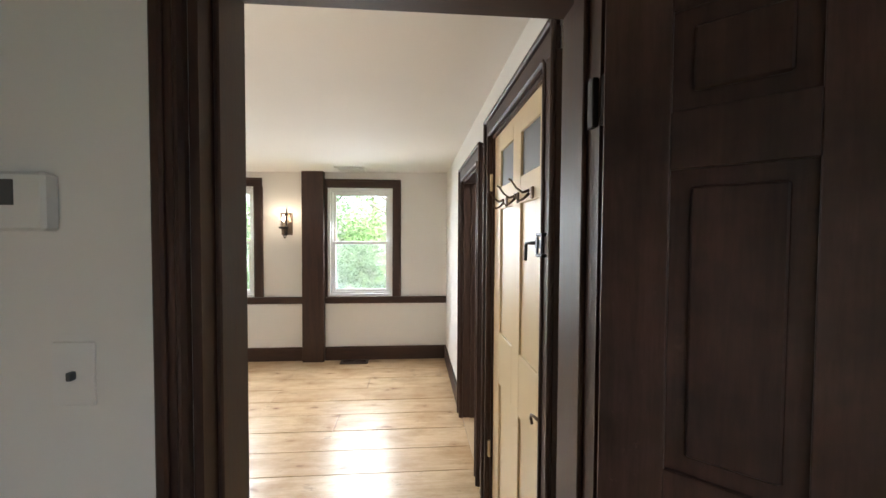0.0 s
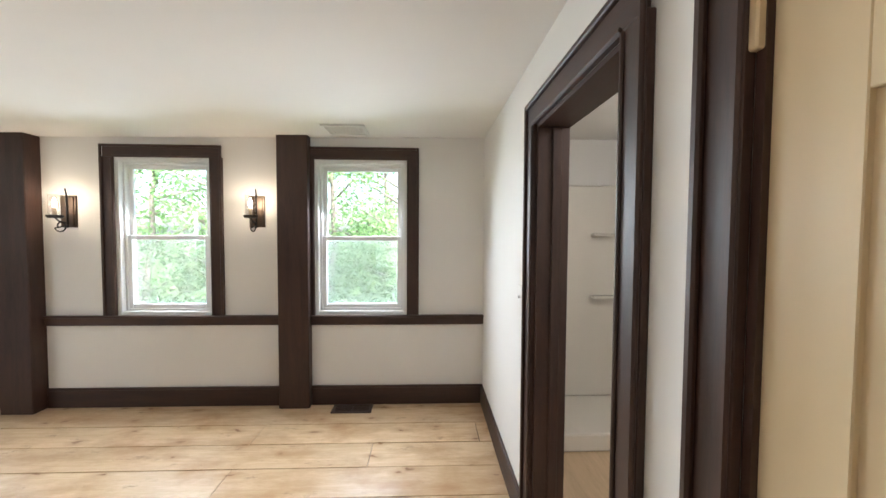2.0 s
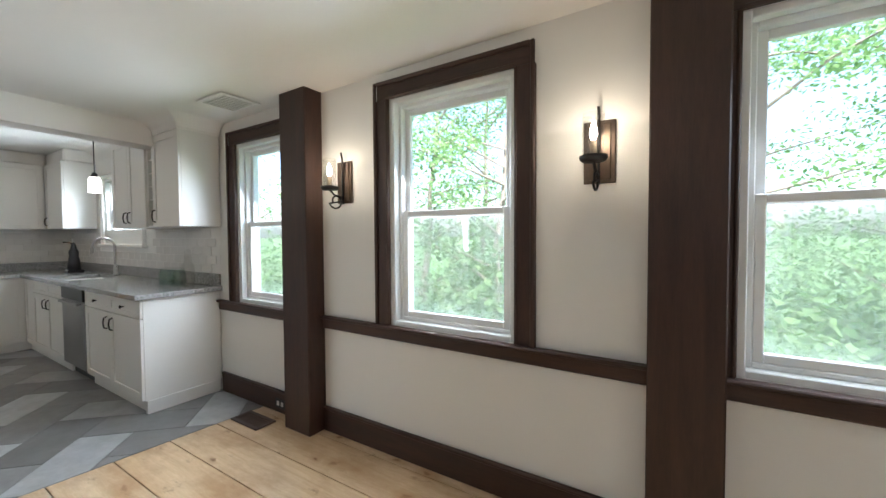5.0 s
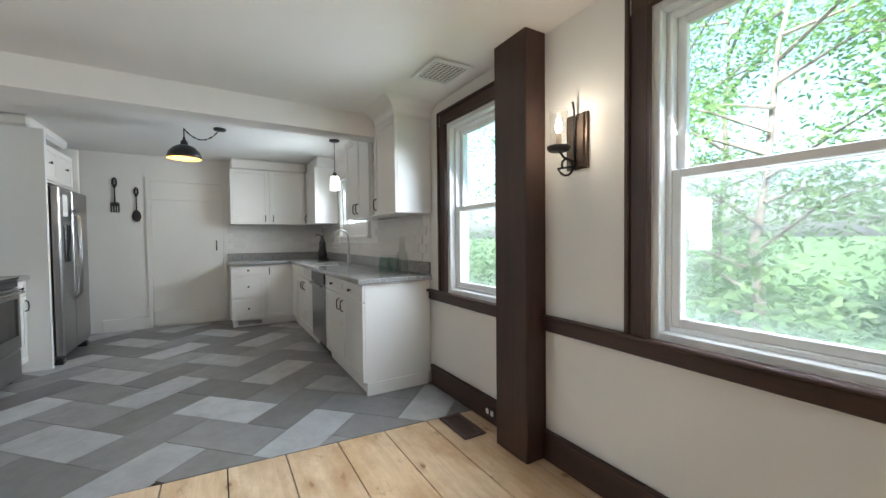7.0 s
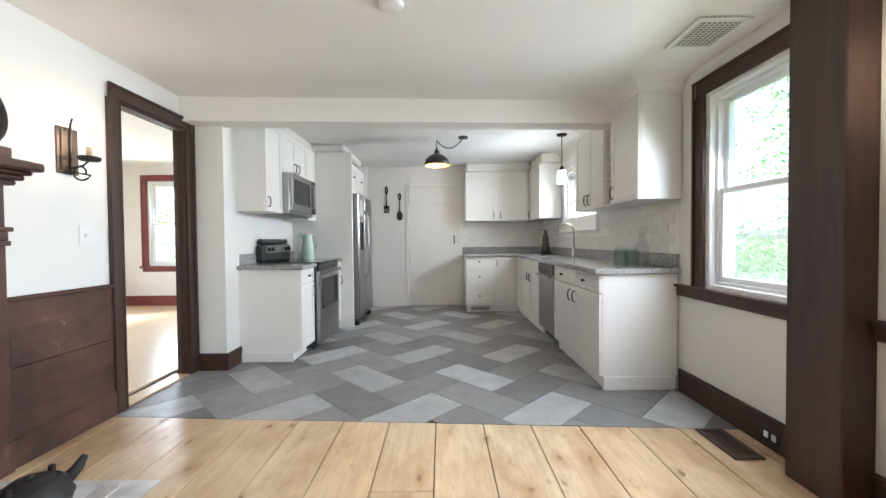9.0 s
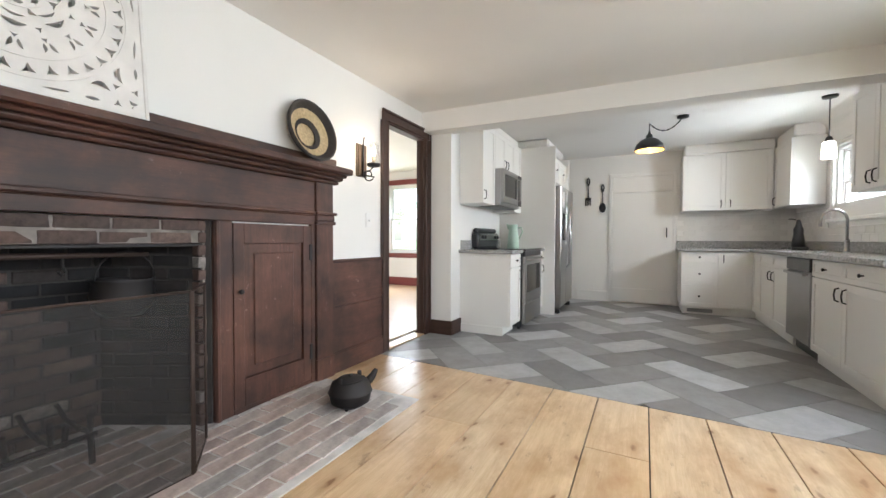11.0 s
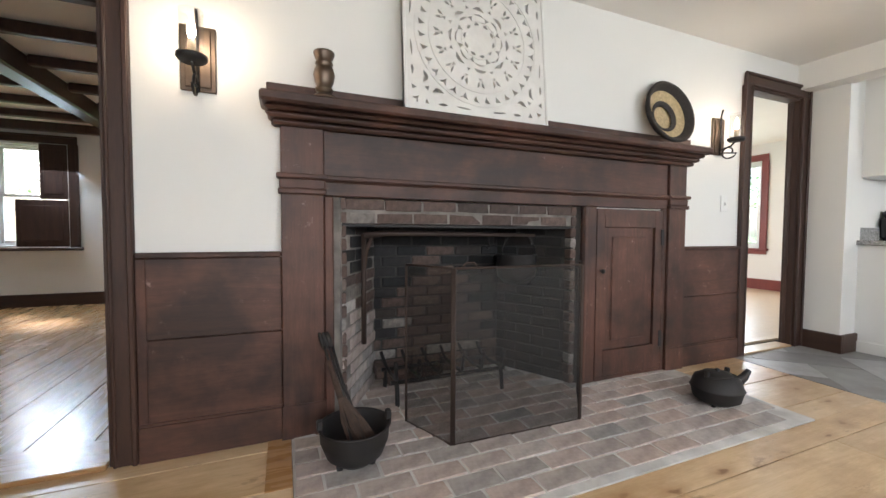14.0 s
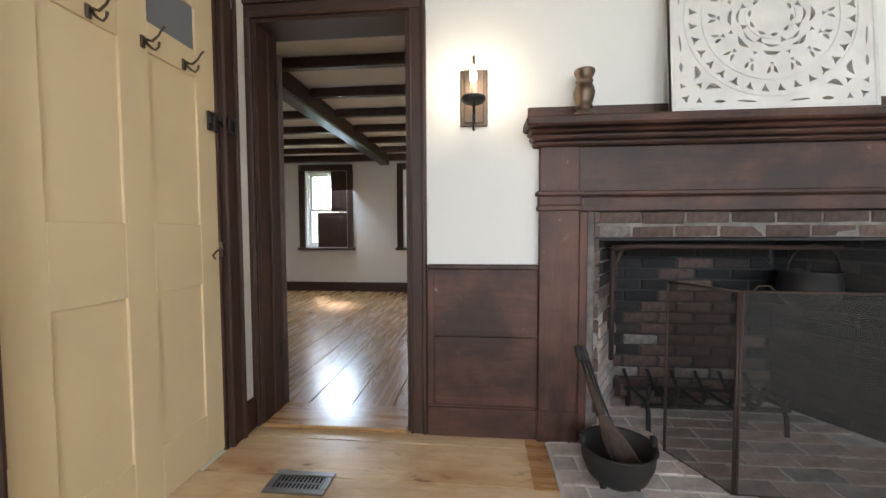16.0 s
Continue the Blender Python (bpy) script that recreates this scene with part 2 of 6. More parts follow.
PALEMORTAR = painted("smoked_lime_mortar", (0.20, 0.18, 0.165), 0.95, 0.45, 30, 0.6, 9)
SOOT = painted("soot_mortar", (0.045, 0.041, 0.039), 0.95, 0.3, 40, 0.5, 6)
GLASS = glass("window_glass")
CLEARG = glass("clear_glass", (0.98, 0.98, 0.975), 0.0, 0.97)
GREENG = glass("green_glass", (0.88, 0.95, 0.92), 0.0, 0.96)
SLATE = painted("grey_blue_panel", (0.17, 0.18, 0.20), 0.5, 0.05)
BULB = glow("candle_bulb", (1.0, 0.86, 0.66), BULB_GLOW)
OPAL = glow("opal_shade", (1.0, 0.93, 0.82), 1.6)
WARMIN = glow("lamp_inside", (1.0, 0.62, 0.22), 2.0)
IVORY = painted("candle_tube", (0.45, 0.36, 0.26), 0.5)
CARVED = painted("whitewashed_carving", (0.74, 0.72, 0.69), 0.8, 0.08, 30, 0.3, 8)
STRAW = painted("woven_straw", (0.52, 0.40, 0.23), 0.8, 0.2, 160, 0.8, 60)
STRAWB = painted("black_woven_straw", (0.035, 0.028, 0.024), 0.75, 0.2, 160, 0.8, 60)
MINT = painted("mint_enamel", (0.46, 0.60, 0.50), 0.25, 0.05)
PLATEW = painted("white_plastic", (0.80, 0.79, 0.77), 0.4, 0.01)
DIM = painted("grey_plastic", (0.10, 0.10, 0.10), 0.4)
LEAD = painted("dark_weave", (0.06, 0.035, 0.025), 0.8, 0.3, 120, 0.8, 40)
BROWNV = painted("brown_register", (0.06, 0.035, 0.028), 0.5)


def mesh_screen():
    m, n, l, b = material("fine_iron_mesh")
    t, mx = n.new("ShaderNodeBsdfTransparent"), n.new("ShaderNodeMixShader")
    b.inputs["Base Color"].default_value = (0.022, 0.018, 0.016, 1)
    b.inputs["Roughness"].default_value = 0.6
    f = noise_tex(n, l, coords(n, l), 5, 3)
    r = n.new("ShaderNodeMapRange")
    r.inputs["To Min"].default_value, r.inputs["To Max"].default_value = 0.42, 0.56
    l.new(f, r.inputs["Value"])
    l.new(r.outputs[0], mx.inputs[0])
    l.new(t.outputs[0], mx.inputs[1])
    l.new(b.outputs[0], mx.inputs[2])
    l.new(mx.outputs[0], n["Material Output"].inputs[0])
    return m


MESH = mesh_screen()


def insect_mesh():
    m, n, l, b = material("insect_mesh")
    t, mx = n.new("ShaderNodeBsdfTransparent"), n.new("ShaderNodeMixShader")
    d_ = n.new("ShaderNodeBsdfDiffuse")
    d_.inputs[0].default_value = (0.52, 0.56, 0.55, 1)
    mx.inputs[0].default_value = 0.27
    l.new(t.outputs[0], mx.inputs[1])
    l.new(d_.outputs[0], mx.inputs[2])
    l.new(mx.outputs[0], n["Material Output"].inputs[0])
    return m


SCREEN = insect_mesh()


def leaf_mat(name, a, b_):
    m, n, l, b = material(name)
    geo = n.new("ShaderNodeNewGeometry")
    col = ramp(n, l, geo.outputs["Random Per Island"], ((0.0, a), (1.0, b_)))
    l.new(col, b.inputs["Base Color"])
    b.inputs["Roughness"].default_value = 0.55
    tr, mx = n.new("ShaderNodeBsdfTranslucent"), n.new("ShaderNodeMixShader")
    l.new(col, tr.inputs[0])
    mx.inputs[0].default_value = 0.6
    l.new(b.outputs[0], mx.inputs[1])
    l.new(tr.outputs[0], mx.inputs[2])
    l.new(mx.outputs[0], n["Material Output"].inputs[0])
    return m


LEAF = leaf_mat("fresh_green_leaf", (0.13, 0.25, 0.09), (0.30, 0.44, 0.18))
BARK = painted("grey_bark", (0.20, 0.17, 0.14), 0.9, 0.3, 30, 0.8, 8)
GRASS = painted("lawn", (0.10, 0.19, 0.05), 0.9, 0.3, 20, 0.5, 2)


# ---------------- mesh helpers ----------------
def box(bm, x0, y0, z0, x1, y1, z1, bevel=0.0, segs=1):
    lo, hi = (min(x0, x1), min(y0, y1), min(z0, z1)), (max(x0, x1), max(y0, y1), max(z0, z1))
    vs = [bm.verts.new((hi[0] if i & 1 else lo[0], hi[1] if i & 2 else lo[1], hi[2] if i & 4 else lo[2])) for i in range(8)]
    fs = [bm.faces.new([vs[i] for i in q]) for q in ((0, 2, 3, 1), (4, 5, 7, 6), (0, 1, 5, 4), (2, 6, 7, 3), (0, 4, 6, 2), (1, 3, 7, 5))]
    if bevel:
        es = list({e for f in fs for e in f.edges})
        bmesh.ops.bevel(bm, geom=es, offset=bevel, segments=segs, affect="EDGES", profile=0.6)
    return bm


def boxes(*rows, bevel=0.0):
    bm = bmesh.new()
    for r in rows:
        box(bm, *r, bevel=bevel)
    return bm


def lathe(profile, steps=28, centre=(0, 0, 0), bm=None):
    """A turned shape from (radius, height) pairs."""
    bm = bm or bmesh.new()
    rings = []
    for r, z in profile:
        if r < 1e-5:
            rings.append([bm.verts.new((centre[0], centre[1], centre[2] + z))])
        else:
            rings.append([bm.verts.new((centre[0] + r * math.cos(2 * math.pi * i / steps), centre[1] + r * math.sin(2 * math.pi * i / steps), centre[2] + z)) for i in range(steps)])
    for a, b in zip(rings, rings[1:]):
        for i in range(steps):
            j = (i + 1) % steps
            q = [a[i % len(a)], a[j % len(a)], b[j % len(b)], b[i % len(b)]]
            q = [v for k, v in enumerate(q) if v not in q[:k]]
            if len(q) > 2:
                f = bm.faces.new(q)
                f.smooth = True
    return bm


def tube(points, radius, bm=None, sides=8, flat=1.0):
    """A bent bar through points; radius may be a list."""
    bm = bm or bmesh.new()
    pts = [Vector(p) for p in points]
    rs = radius if isinstance(radius, (list, tuple)) else [radius] * len(pts)
    rings, side = [], None
    for i, p in enumerate(pts):
        d = (pts[min(i + 1, len(pts) - 1)] - pts[max(i - 1, 0)]).normalized()
        if side is None:
            side = d.cross(Vector((0, 0, 1))) if abs(d.z) < 0.9 else d.cross(Vector((0, 1, 0)))
        side = (side - d * side.dot(d)).normalized()
        up = d.cross(side)
        rings.append([bm.verts.new(p + (side * math.cos(a) + up * math.sin(a) * flat) * rs[i]) for a in [2 * math.pi * k / sides for k in range(sides)]])
    for a, b in zip(rings, rings[1:]):
        for k in range(sides):
            f = bm.faces.new((a[k], a[(k + 1) % sides], b[(k + 1) % sides], b[k]))
            f.smooth = sides > 5
    bm.faces.new(rings[0][::-1])
    bm.faces.new(rings[-1])
    return bm


def prism(bm, poly, z0, z1, inset=0.0):
    """A flat piece with the outline poly."""
    if len(poly) < 3:
        return bm
    c = Vector((sum(p[0] for p in poly) / len(poly), sum(p[1] for p in poly) / len(poly)))
    lo = [bm.verts.new((p[0], p[1], z0)) for p in poly]
    mid = [bm.verts.new((p[0], p[1], z1 - inset)) for p in poly]
    hi = [bm.verts.new((p[0] + (c.x - p[0]) * inset * 6, p[1] + (c.y - p[1]) * inset * 6, z1)) for p in poly]
    k = len(poly)
    for a, b in ((lo, mid), (mid, hi)):
        for i in range(k):
            bm.faces.new((a[i], a[(i + 1) % k], b[(i + 1) % k], b[i]))
    bm.faces.new(hi)
    bm.faces.new(lo[::-1])
    return bm


def clip(poly, nx, ny, d):
    """The part of poly where nx*x + ny*y <= d."""
    out = []
    for i, p in enumerate(poly):
        q = poly[(i + 1) % len(poly)]
        a, b = nx * p[0] + ny * p[1] - d, nx * q[0] + ny * q[1] - d
        if a <= 0:
            out.append(p)
        if a * b < 0:
            t = a / (a - b)
            out.append((p[0] + (q[0] - p[0]) * t, p[1] + (q[1] - p[1]) * t))
    return out


def moved(bm, m):
    bmesh.ops.transform(bm, matrix=m, verts=bm.verts)
    return bm


def solid(name, bm, mat):
    me = bpy.data.meshes.new(name)
    bmesh.ops.recalc_face_normals(bm, faces=bm.faces)
    bm.to_mesh(me)
    bm.free()
    me.materials.append(mat)
    return me


def thing(name, base, label, category, group=""):
    ob = new(name)
    ob.location = base
    ob.empty_display_size = 0.05
    return tagged(ob, label, category, group)


def part(name, bm, mat, parent, label=""):
    """One mesh under a thing or part; its vertices are in world metres."""
    ob = new(name, bm if isinstance(bm, bpy.types.Mesh) else solid(name, bm, mat))
    ob.parent = parent
    if parent.type == "EMPTY":
        ob.matrix_parent_inverse = Matrix.Translation(-parent.location)
    return tagged(ob, label)


def structure(name, bm, mat, label="", category=""):
    ob = new(name, solid(name, bm, mat))
    return tagged(ob, label, category or name.split("_")[0], kind="structure")


def holder(name, label, category):
    """A piece of the setting made of parts."""
    return tagged(new(name), label, category, kind="structure")


def pierced(u0, u1, z0, z1, holes, put):
    """Blocks of a wall from u0 to u1 with holes (ua, ub, za, zb)."""
    bm = bmesh.new()
    us = sorted({u0, u1, *[min(max(h[k], u0), u1) for h in holes for k in (0, 1)]})
    for a, b in zip(us, us[1:]):
        mid = (a + b) / 2
        cuts = sorted((max(h[2], z0), min(h[3], z1)) for h in holes if h[0] < mid < h[1])
        z = z0
        for c, d in cuts:
            if c > z:
                put(bm, a, b, z, c)
            z = max(z, d)
        if z < z1:
            put(bm, a, b, z, z1)
    return bm

# ---------------- plan ----------------
NORTH, SOUTH, EAST, WEST = 5.0, 1.03, 0.56, -8.41
CEILING, KITCHEN_CEILING = 2.35, 2.42
KITCHEN_SOUTH = 1.26
EDGE = lambda y: -4.12 + (y - 1.76) * 0.065   # where boards meet tiles

# ---------------- walls and ceilings ----------------
NORTH_HOLES = [(-0.92, -0.12, 0.80, 2.155), (-2.60, -1.80, 0.80, 2.155), (-4.24, -3.42, 0.80, 2.10), (-7.15, -6.05, 1.27, 2.05)]
structure("wall_north", pierced(-8.55, 2.0, -0.1, 2.6, NORTH_HOLES, lambda bm, a, b, c, d: box(bm, a, NORTH, c, b, NORTH + 0.16, d)), WALL, "white plaster wall with dark-trimmed windows", "wall")
SOUTH_HOLES = [(-0.285, 0.525, 0.0, 2.12), (-2.652, -1.13, 0.0, 1.13)]
structure("wall_south_west", pierced(-8.55, -3.7, -0.1, 2.6, [(-4.97, -4.29, 0.0, 2.10)], lambda bm, a, b, c, d: box(bm, a, 0.95, c, b, SOUTH, d)), WALL, "cream plaster wall beside the doorway", "wall")
structure("wall_south", pierced(-3.7, 4.2, -0.1, 2.6, SOUTH_HOLES, lambda bm, a, b, c, d: box(bm, a, 0.83, c, b, SOUTH, d)), WALL, "cream plaster wall round the fireplace", "wall")
EAST_HOLES = [(1.26, 2.14, 0.0, 2.095), (2.52, 3.33, 0.0, 2.02)]
structure("wall_east", pierced(SOUTH, NORTH, -0.1, 2.6, EAST_HOLES, lambda bm, a, b, c, d: box(bm, EAST, a, c, EAST + 0.14, b, d)), WALL, "white plaster wall with two doors", "wall")
structure("wall_west", boxes((WEST - 0.14, SOUTH, -0.1, WEST, NORTH, 2.6)), WALL, "white kitchen end wall", "wall")
structure("wall_kitchen_south", boxes((-8.41, SOUTH, 0, -5.32, KITCHEN_SOUTH, 2.6), (-5.32, SOUTH, 0, -5.08, 1.30, 2.6)), WALL, "white wall behind the range", "wall")
def sagging(x0, y0, x1, y1, corners, top):
    """A slab whose underside has its own height at each corner: sw, se, ne, nw."""
    bm = bmesh.new()
    xy = ((x0, y0), (x1, y0), (x1, y1), (x0, y1))
    lo = [bm.verts.new((x, y, z)) for (x, y), z in zip(xy, corners)]
    hi = [bm.verts.new((x, y, top)) for x, y in xy]
    bm.faces.new(lo[::-1])
    bm.faces.new(hi)
    for i in range(4):
        j = (i + 1) % 4
        bm.faces.new((lo[i], lo[j], hi[j], hi[i]))
    return bm


structure("ceiling", sagging(-4.92, SOUTH, EAST, NORTH, (2.365, 2.36, 2.36, 2.295), 2.6), CEIL, "smooth white plaster ceiling", "ceiling")
structure("ceiling_kitchen", boxes((WEST, SOUTH, KITCHEN_CEILING, -5.12, NORTH, 2.6)), CEIL, "white kitchen ceiling", "ceiling")
structure("beam_boxed", sagging(-5.12, SOUTH, -4.92, 4.97, (2.162, 2.162, 2.108, 2.108), 2.6), CEIL, "white boxed beam between room and kitchen", "beam")


def cove(name, x0, x1, y_wall, z_top, r, side):
    """A hollow curve between a wall and the ceiling."""
    bm = bmesh.new()
    prof = [(y_wall, z_top - r)] + [(y_wall - side * r * (1 - math.cos(a)), z_top - r + r * math.sin(a)) for a in [i * math.pi / 16 for i in range(1, 9)]] + [(y_wall, z_top)]
    a = [bm.verts.new((x0, y, z)) for y, z in prof]
    b = [bm.verts.new((x1, y, z)) for y, z in prof]
    for i in range(len(prof)):
        j = (i + 1) % len(prof)
        bm.faces.new((a[i], a[j], b[j], b[i]))
    bm.faces.new(a)
    bm.faces.new(b[::-1])
    return structure(name, bm, CEIL, "curved plaster cove", "cove")


cove("cove_kitchen_north", -8.40, -5.13, NORTH + 0.002, KITCHEN_CEILING + 0.002, 0.16, 1)
cove("cove_kitchen_south", -8.40, -5.13, KITCHEN_SOUTH - 0.002, KITCHEN_CEILING + 0.002, 0.16, -1)

# neighbouring rooms, as far as their doorways show them
BEAM_HOLES = [(1.61, 2.36, 0.75, 2.06), (-0.10, 0.65, 0.75, 2.06)]
structure("wall_beam_room_south", pierced(-1.1, 4.2, -0.1, 2.6, BEAM_HOLES, lambda bm, a, b, c, d: box(bm, a, -3.66, c, b, -3.5, d)), WALL, "white wall with shuttered window", "wall")
structure("wall_beam_room_west", boxes((-1.10, -3.5, -0.1, -0.96, 0.83, 2.6)), WALL, "white wall", "wall")
structure("wall_beam_room_east", boxes((4.06, -3.5, -0.1, 4.2, 0.83, 2.6)), WALL, "white wall", "wall")
structure("ceiling_beam_room", boxes((-0.96, -3.5, 2.31, 4.06, 0.83, 2.6)), CEIL, "white ceiling between dark joists", "ceiling")
RED_HOLES = [(-2.09, -1.27, 0.72, 2.25)]
structure("wall_red_room_west", pierced(-3.0, 0.83, -0.1, 2.8, RED_HOLES, lambda bm, a, b, c, d: box(bm, -8.86, a, c, -8.70, b, d)), WALL, "white wall with red-trimmed window", "wall")
structure("wall_red_room_south", pierced(-8.86, -3.4, -0.1, 2.8, [(-6.9, -6.0, 0.72, 2.25)], lambda bm, a, b, c, d: box(bm, a, -3.16, c, b, -3.0, d)), WALL, "white wall", "wall")
structure("wall_red_room_east", boxes((-3.54, -3.0, -0.1, -3.4, 0.83, 2.8)), WALL, "white wall", "wall")
structure("ceiling_red_room", boxes((-8.70, -3.0, 2.54, -3.54, 0.83, 2.8)), CEIL, "white ceiling", "ceiling")
structure("wall_bath_east", boxes((1.87, 2.0, -0.1, 2.0, NORTH, 2.6)), WALL, "white bathroom wall", "wall")
structure("wall_bath_south", boxes((0.70, 1.98, -0.1, 2.0, 2.1, 2.6)), WALL, "white bathroom wall", "wall")
structure("ceiling_bath", boxes((0.70, 2.1, 2.36, 1.87, NORTH, 2.6)), CEIL, "white bathroom ceiling", "ceiling")
structure("floor_bath", boxes((0.56, 2.1, -0.12, 1.87, NORTH, 0.012)), PALEOAK, "pale wooden bathroom floor", "floor")
structure("ground", boxes((-400, -400, -1.0, 400, 400, -0.62)), GRASS, "green lawn under the trees", "ground")


# ---------------- windows, doors, trim ----------------
def sash(bm, x0, x1, z0, z1, y0, y1, w=0.045):
    for r in ((x0, y0, z0, x0 + w, y1, z1), (x1 - w, y0, z0, x1, y1, z1), (x0 + w, y0, z0, x1 - w, y1, z0 + w), (x0 + w, y0, z1 - w, x1 - w, y1, z1)):
        box(bm, *r, bevel=0.004)
    return bm


def casing(x0, x1, z0, z1, w, trim_v, trim_x, parent, m, foot=None):
    """Moulded boards round an opening, in the wall's plane: x across, y towards the wall, z up."""
    bot = z0 if foot is None else foot
    for a, b in ((x0 - w, x0), (x1, x1 + w)):
        bm = boxes((a, -0.022, bot, b, 0, z1), bevel=0.003)
        out = a if b == x0 else b - 0.022
        box(bm, out, -0.036, bot, out + 0.022, -0.02, z1 + w, bevel=0.005)
        inn = b - 0.016 if b == x0 else a
        box(bm, inn, -0.030, bot, inn + 0.016, -0.02, z1, bevel=0.005)
        part("casing", moved(bm, m), trim_v, parent)
    bm = boxes((x0 - w + 0.022, -0.022, z1, x1 + w - 0.022, 0, z1 + w - 0.022), bevel=0.003)
    box(bm, x0 - w + 0.022, -0.036, z1 + w - 0.022, x1 + w - 0.022, -0.001, z1 + w, bevel=0.005)
    box(bm, x0, -0.030, z1, x1, -0.02, z1 + 0.016, bevel=0.005)
    part("casing", moved(bm, m), trim_x, parent)


def window(name, x0, x1, z0, z1, m, trim_v, trim_x, label, w=0.105, depth=0.16, sill=None, apron=True, screen=True):
    h = holder(name, label, "window")
    casing(x0, x1, z0, z1, w, trim_v, trim_x, h, m)
    if sill:
        part("window_sill", moved(boxes((x0 - w - 0.03, -0.06, z0 - 0.04, x1 + w + 0.03, 0, z0), bevel=0.008), m), sill, h)
        if apron:
            part("apron", moved(boxes((x0 - w, -0.02, z0 - 0.105, x1 + w, 0, z0 - 0.04), bevel=0.006), m), sill, h)
    # white lining, stepped towards the sashes
    bm = bmesh.new()
    sash(bm, x0, x1, z0, z1, 0.004, depth, 0.030)
    sash(bm, x0 + 0.030, x1 - 0.030, z0 + 0.030, z1 - 0.030, 0.045, depth, 0.022)
    frame_ob = part("window_frame", moved(bm, m), VINYL, h, "white vinyl frame")
    mid = z0 + (z1 - z0) * 0.495
    for nm, za, zb, ya in (("upper_sash", mid - 0.02, z1 - 0.052, 0.085), ("lower_sash", z0 + 0.052, mid + 0.02, 0.052)):
        s = part(nm, moved(sash(bmesh.new(), x0 + 0.052, x1 - 0.052, za, zb, ya, ya + 0.03, 0.036), m), VINYL, h, "white vinyl sash")
        p = part("pane", moved(boxes((x0 + 0.084, ya + 0.012, za + 0.032, x1 - 0.084, ya + 0.018, zb - 0.032)), m), GLASS, s, "clear glass pane")
        p.visible_shadow = False
    if screen:
        k = part("insect_screen", moved(boxes((x0 + 0.06, 0.128, z0 + 0.05, x1 - 0.06, 0.130, mid)), m), SCREEN, h, "fine grey insect screen")
        k.visible_shadow = False
    return h


ON_NORTH = Matrix.Translation((0, NORTH, 0))
ON_WEST = Matrix.Translation((-8.70, 0, 0)) @ Matrix.Rotation(radians(90), 4, "Z")
ON_BEAM = Matrix.Translation((0, -3.5, 0)) @ Matrix.Rotation(radians(180), 4, "Z")
window("window_1", -0.92, -0.12, 0.80, 2.155, ON_NORTH, TRIM, TRIMX, "white double-hung window in dark brown trim")
window("window_2", -2.60, -1.80, 0.80, 2.155, ON_NORTH, TRIM, TRIMX, "white double-hung window in dark brown trim")
window("window_3", -4.24, -3.42, 0.80, 2.10, ON_NORTH, TRIM, TRIMX, "white double-hung window in dark brown trim")
window("window_4", -7.15, -6.05, 1.27, 2.05, ON_NORTH, WHITE, WHITE, "white window over the kitchen sink", 0.06, 0.16, WHITE, False)
window("window_5", -2.09, -1.27, 0.72, 2.25, ON_WEST, RED, RED, "white double-hung window in red trim", 0.11, 0.16, RED)
window("window_6", -2.36, -1.61, 0.75, 2.06, ON_BEAM, TRIM, TRIMX, "white window in dark trim with shutter", 0.10, 0.16, TRIMX, False)
window("window_7", -0.65, 0.10, 0.75, 2.06, ON_BEAM, TRIM, TRIMX, "white window in dark trim", 0.10, 0.16, TRIMX, False)

sh = thing("window_shutter", (1.86, -3.49, 0.76), "dark brown panelled wooden shutter half closed", "shutter")
part("upper_leaf", boxes((1.62, -3.492, 1.36, 1.89, -3.470, 2.05), (1.66, -3.472, 1.42, 1.85, -3.462, 1.98), bevel=0.006), TRIM, sh)
part("lower_leaf", boxes((1.62, -3.492, 0.76, 2.13, -3.470, 1.35), (1.67, -3.472, 0.83, 2.08, -3.462, 1.28), bevel=0.006), TRIM, sh)

# rail under the windows and skirting
bm = bmesh.new()
for a, b in ((-0.952, EAST), (-3.196, -1.212), (-4.52, -3.462)):
    box(bm, a, NORTH - 0.030, 0.715, b, NORTH, 0.782, bevel=0.006)
    box(bm, a, NORTH - 0.052, 0.782, b, NORTH, 0.80, bevel=0.005)
structure("trim_rail_north", bm, TRIMX, "dark brown rail under the windows", "trim")
bm = bmesh.new()
for a, b in ((-0.952, EAST), (-3.196, -1.212), (-4.50, -3.462)):
    box(bm, a, NORTH - 0.024, 0, b, NORTH, 0.150, bevel=0.004)
    box(bm, a, NORTH - 0.032, 0.150, b, NORTH, 0.170, bevel=0.006)
structure("baseboard_north", bm, TRIMX, "dark brown baseboard", "baseboard")
structure("baseboard_east", boxes((EAST - 0.022, 3.44, 0, EAST, NORTH - 0.03, 0.165), (EAST - 0.022, 2.245, 0, EAST, 2.335, 0.165), (EAST - 0.022, 1.066, 0, EAST, 1.155, 0.165), bevel=0.005), TRIMY, "dark brown baseboard", "baseboard")
structure("baseboard_wing", boxes((-5.08, SOUTH, 0, -5.058, 1.322, 0.15), (-5.32, 1.30, 0, -5.08, 1.322, 0.15), bevel=0.004), TRIMY, "dark brown baseboard on the wing wall", "baseboard")
structure("baseboard_west", boxes((WEST, 2.1, 0, WEST + 0.02, 2.60, 0.17), bevel=0.005), WHITE, "white baseboard", "baseboard")
structure("baseboard_beam_room", boxes((-0.96, -3.5, 0, 4.06, -3.476, 0.16), bevel=0.005), TRIMX, "dark brown baseboard", "baseboard")
structure("baseboard_red_room", boxes((-8.70, -3.0, 0, -8.676, 0.83, 0.18), bevel=0.005), RED, "dark red baseboard", "baseboard")

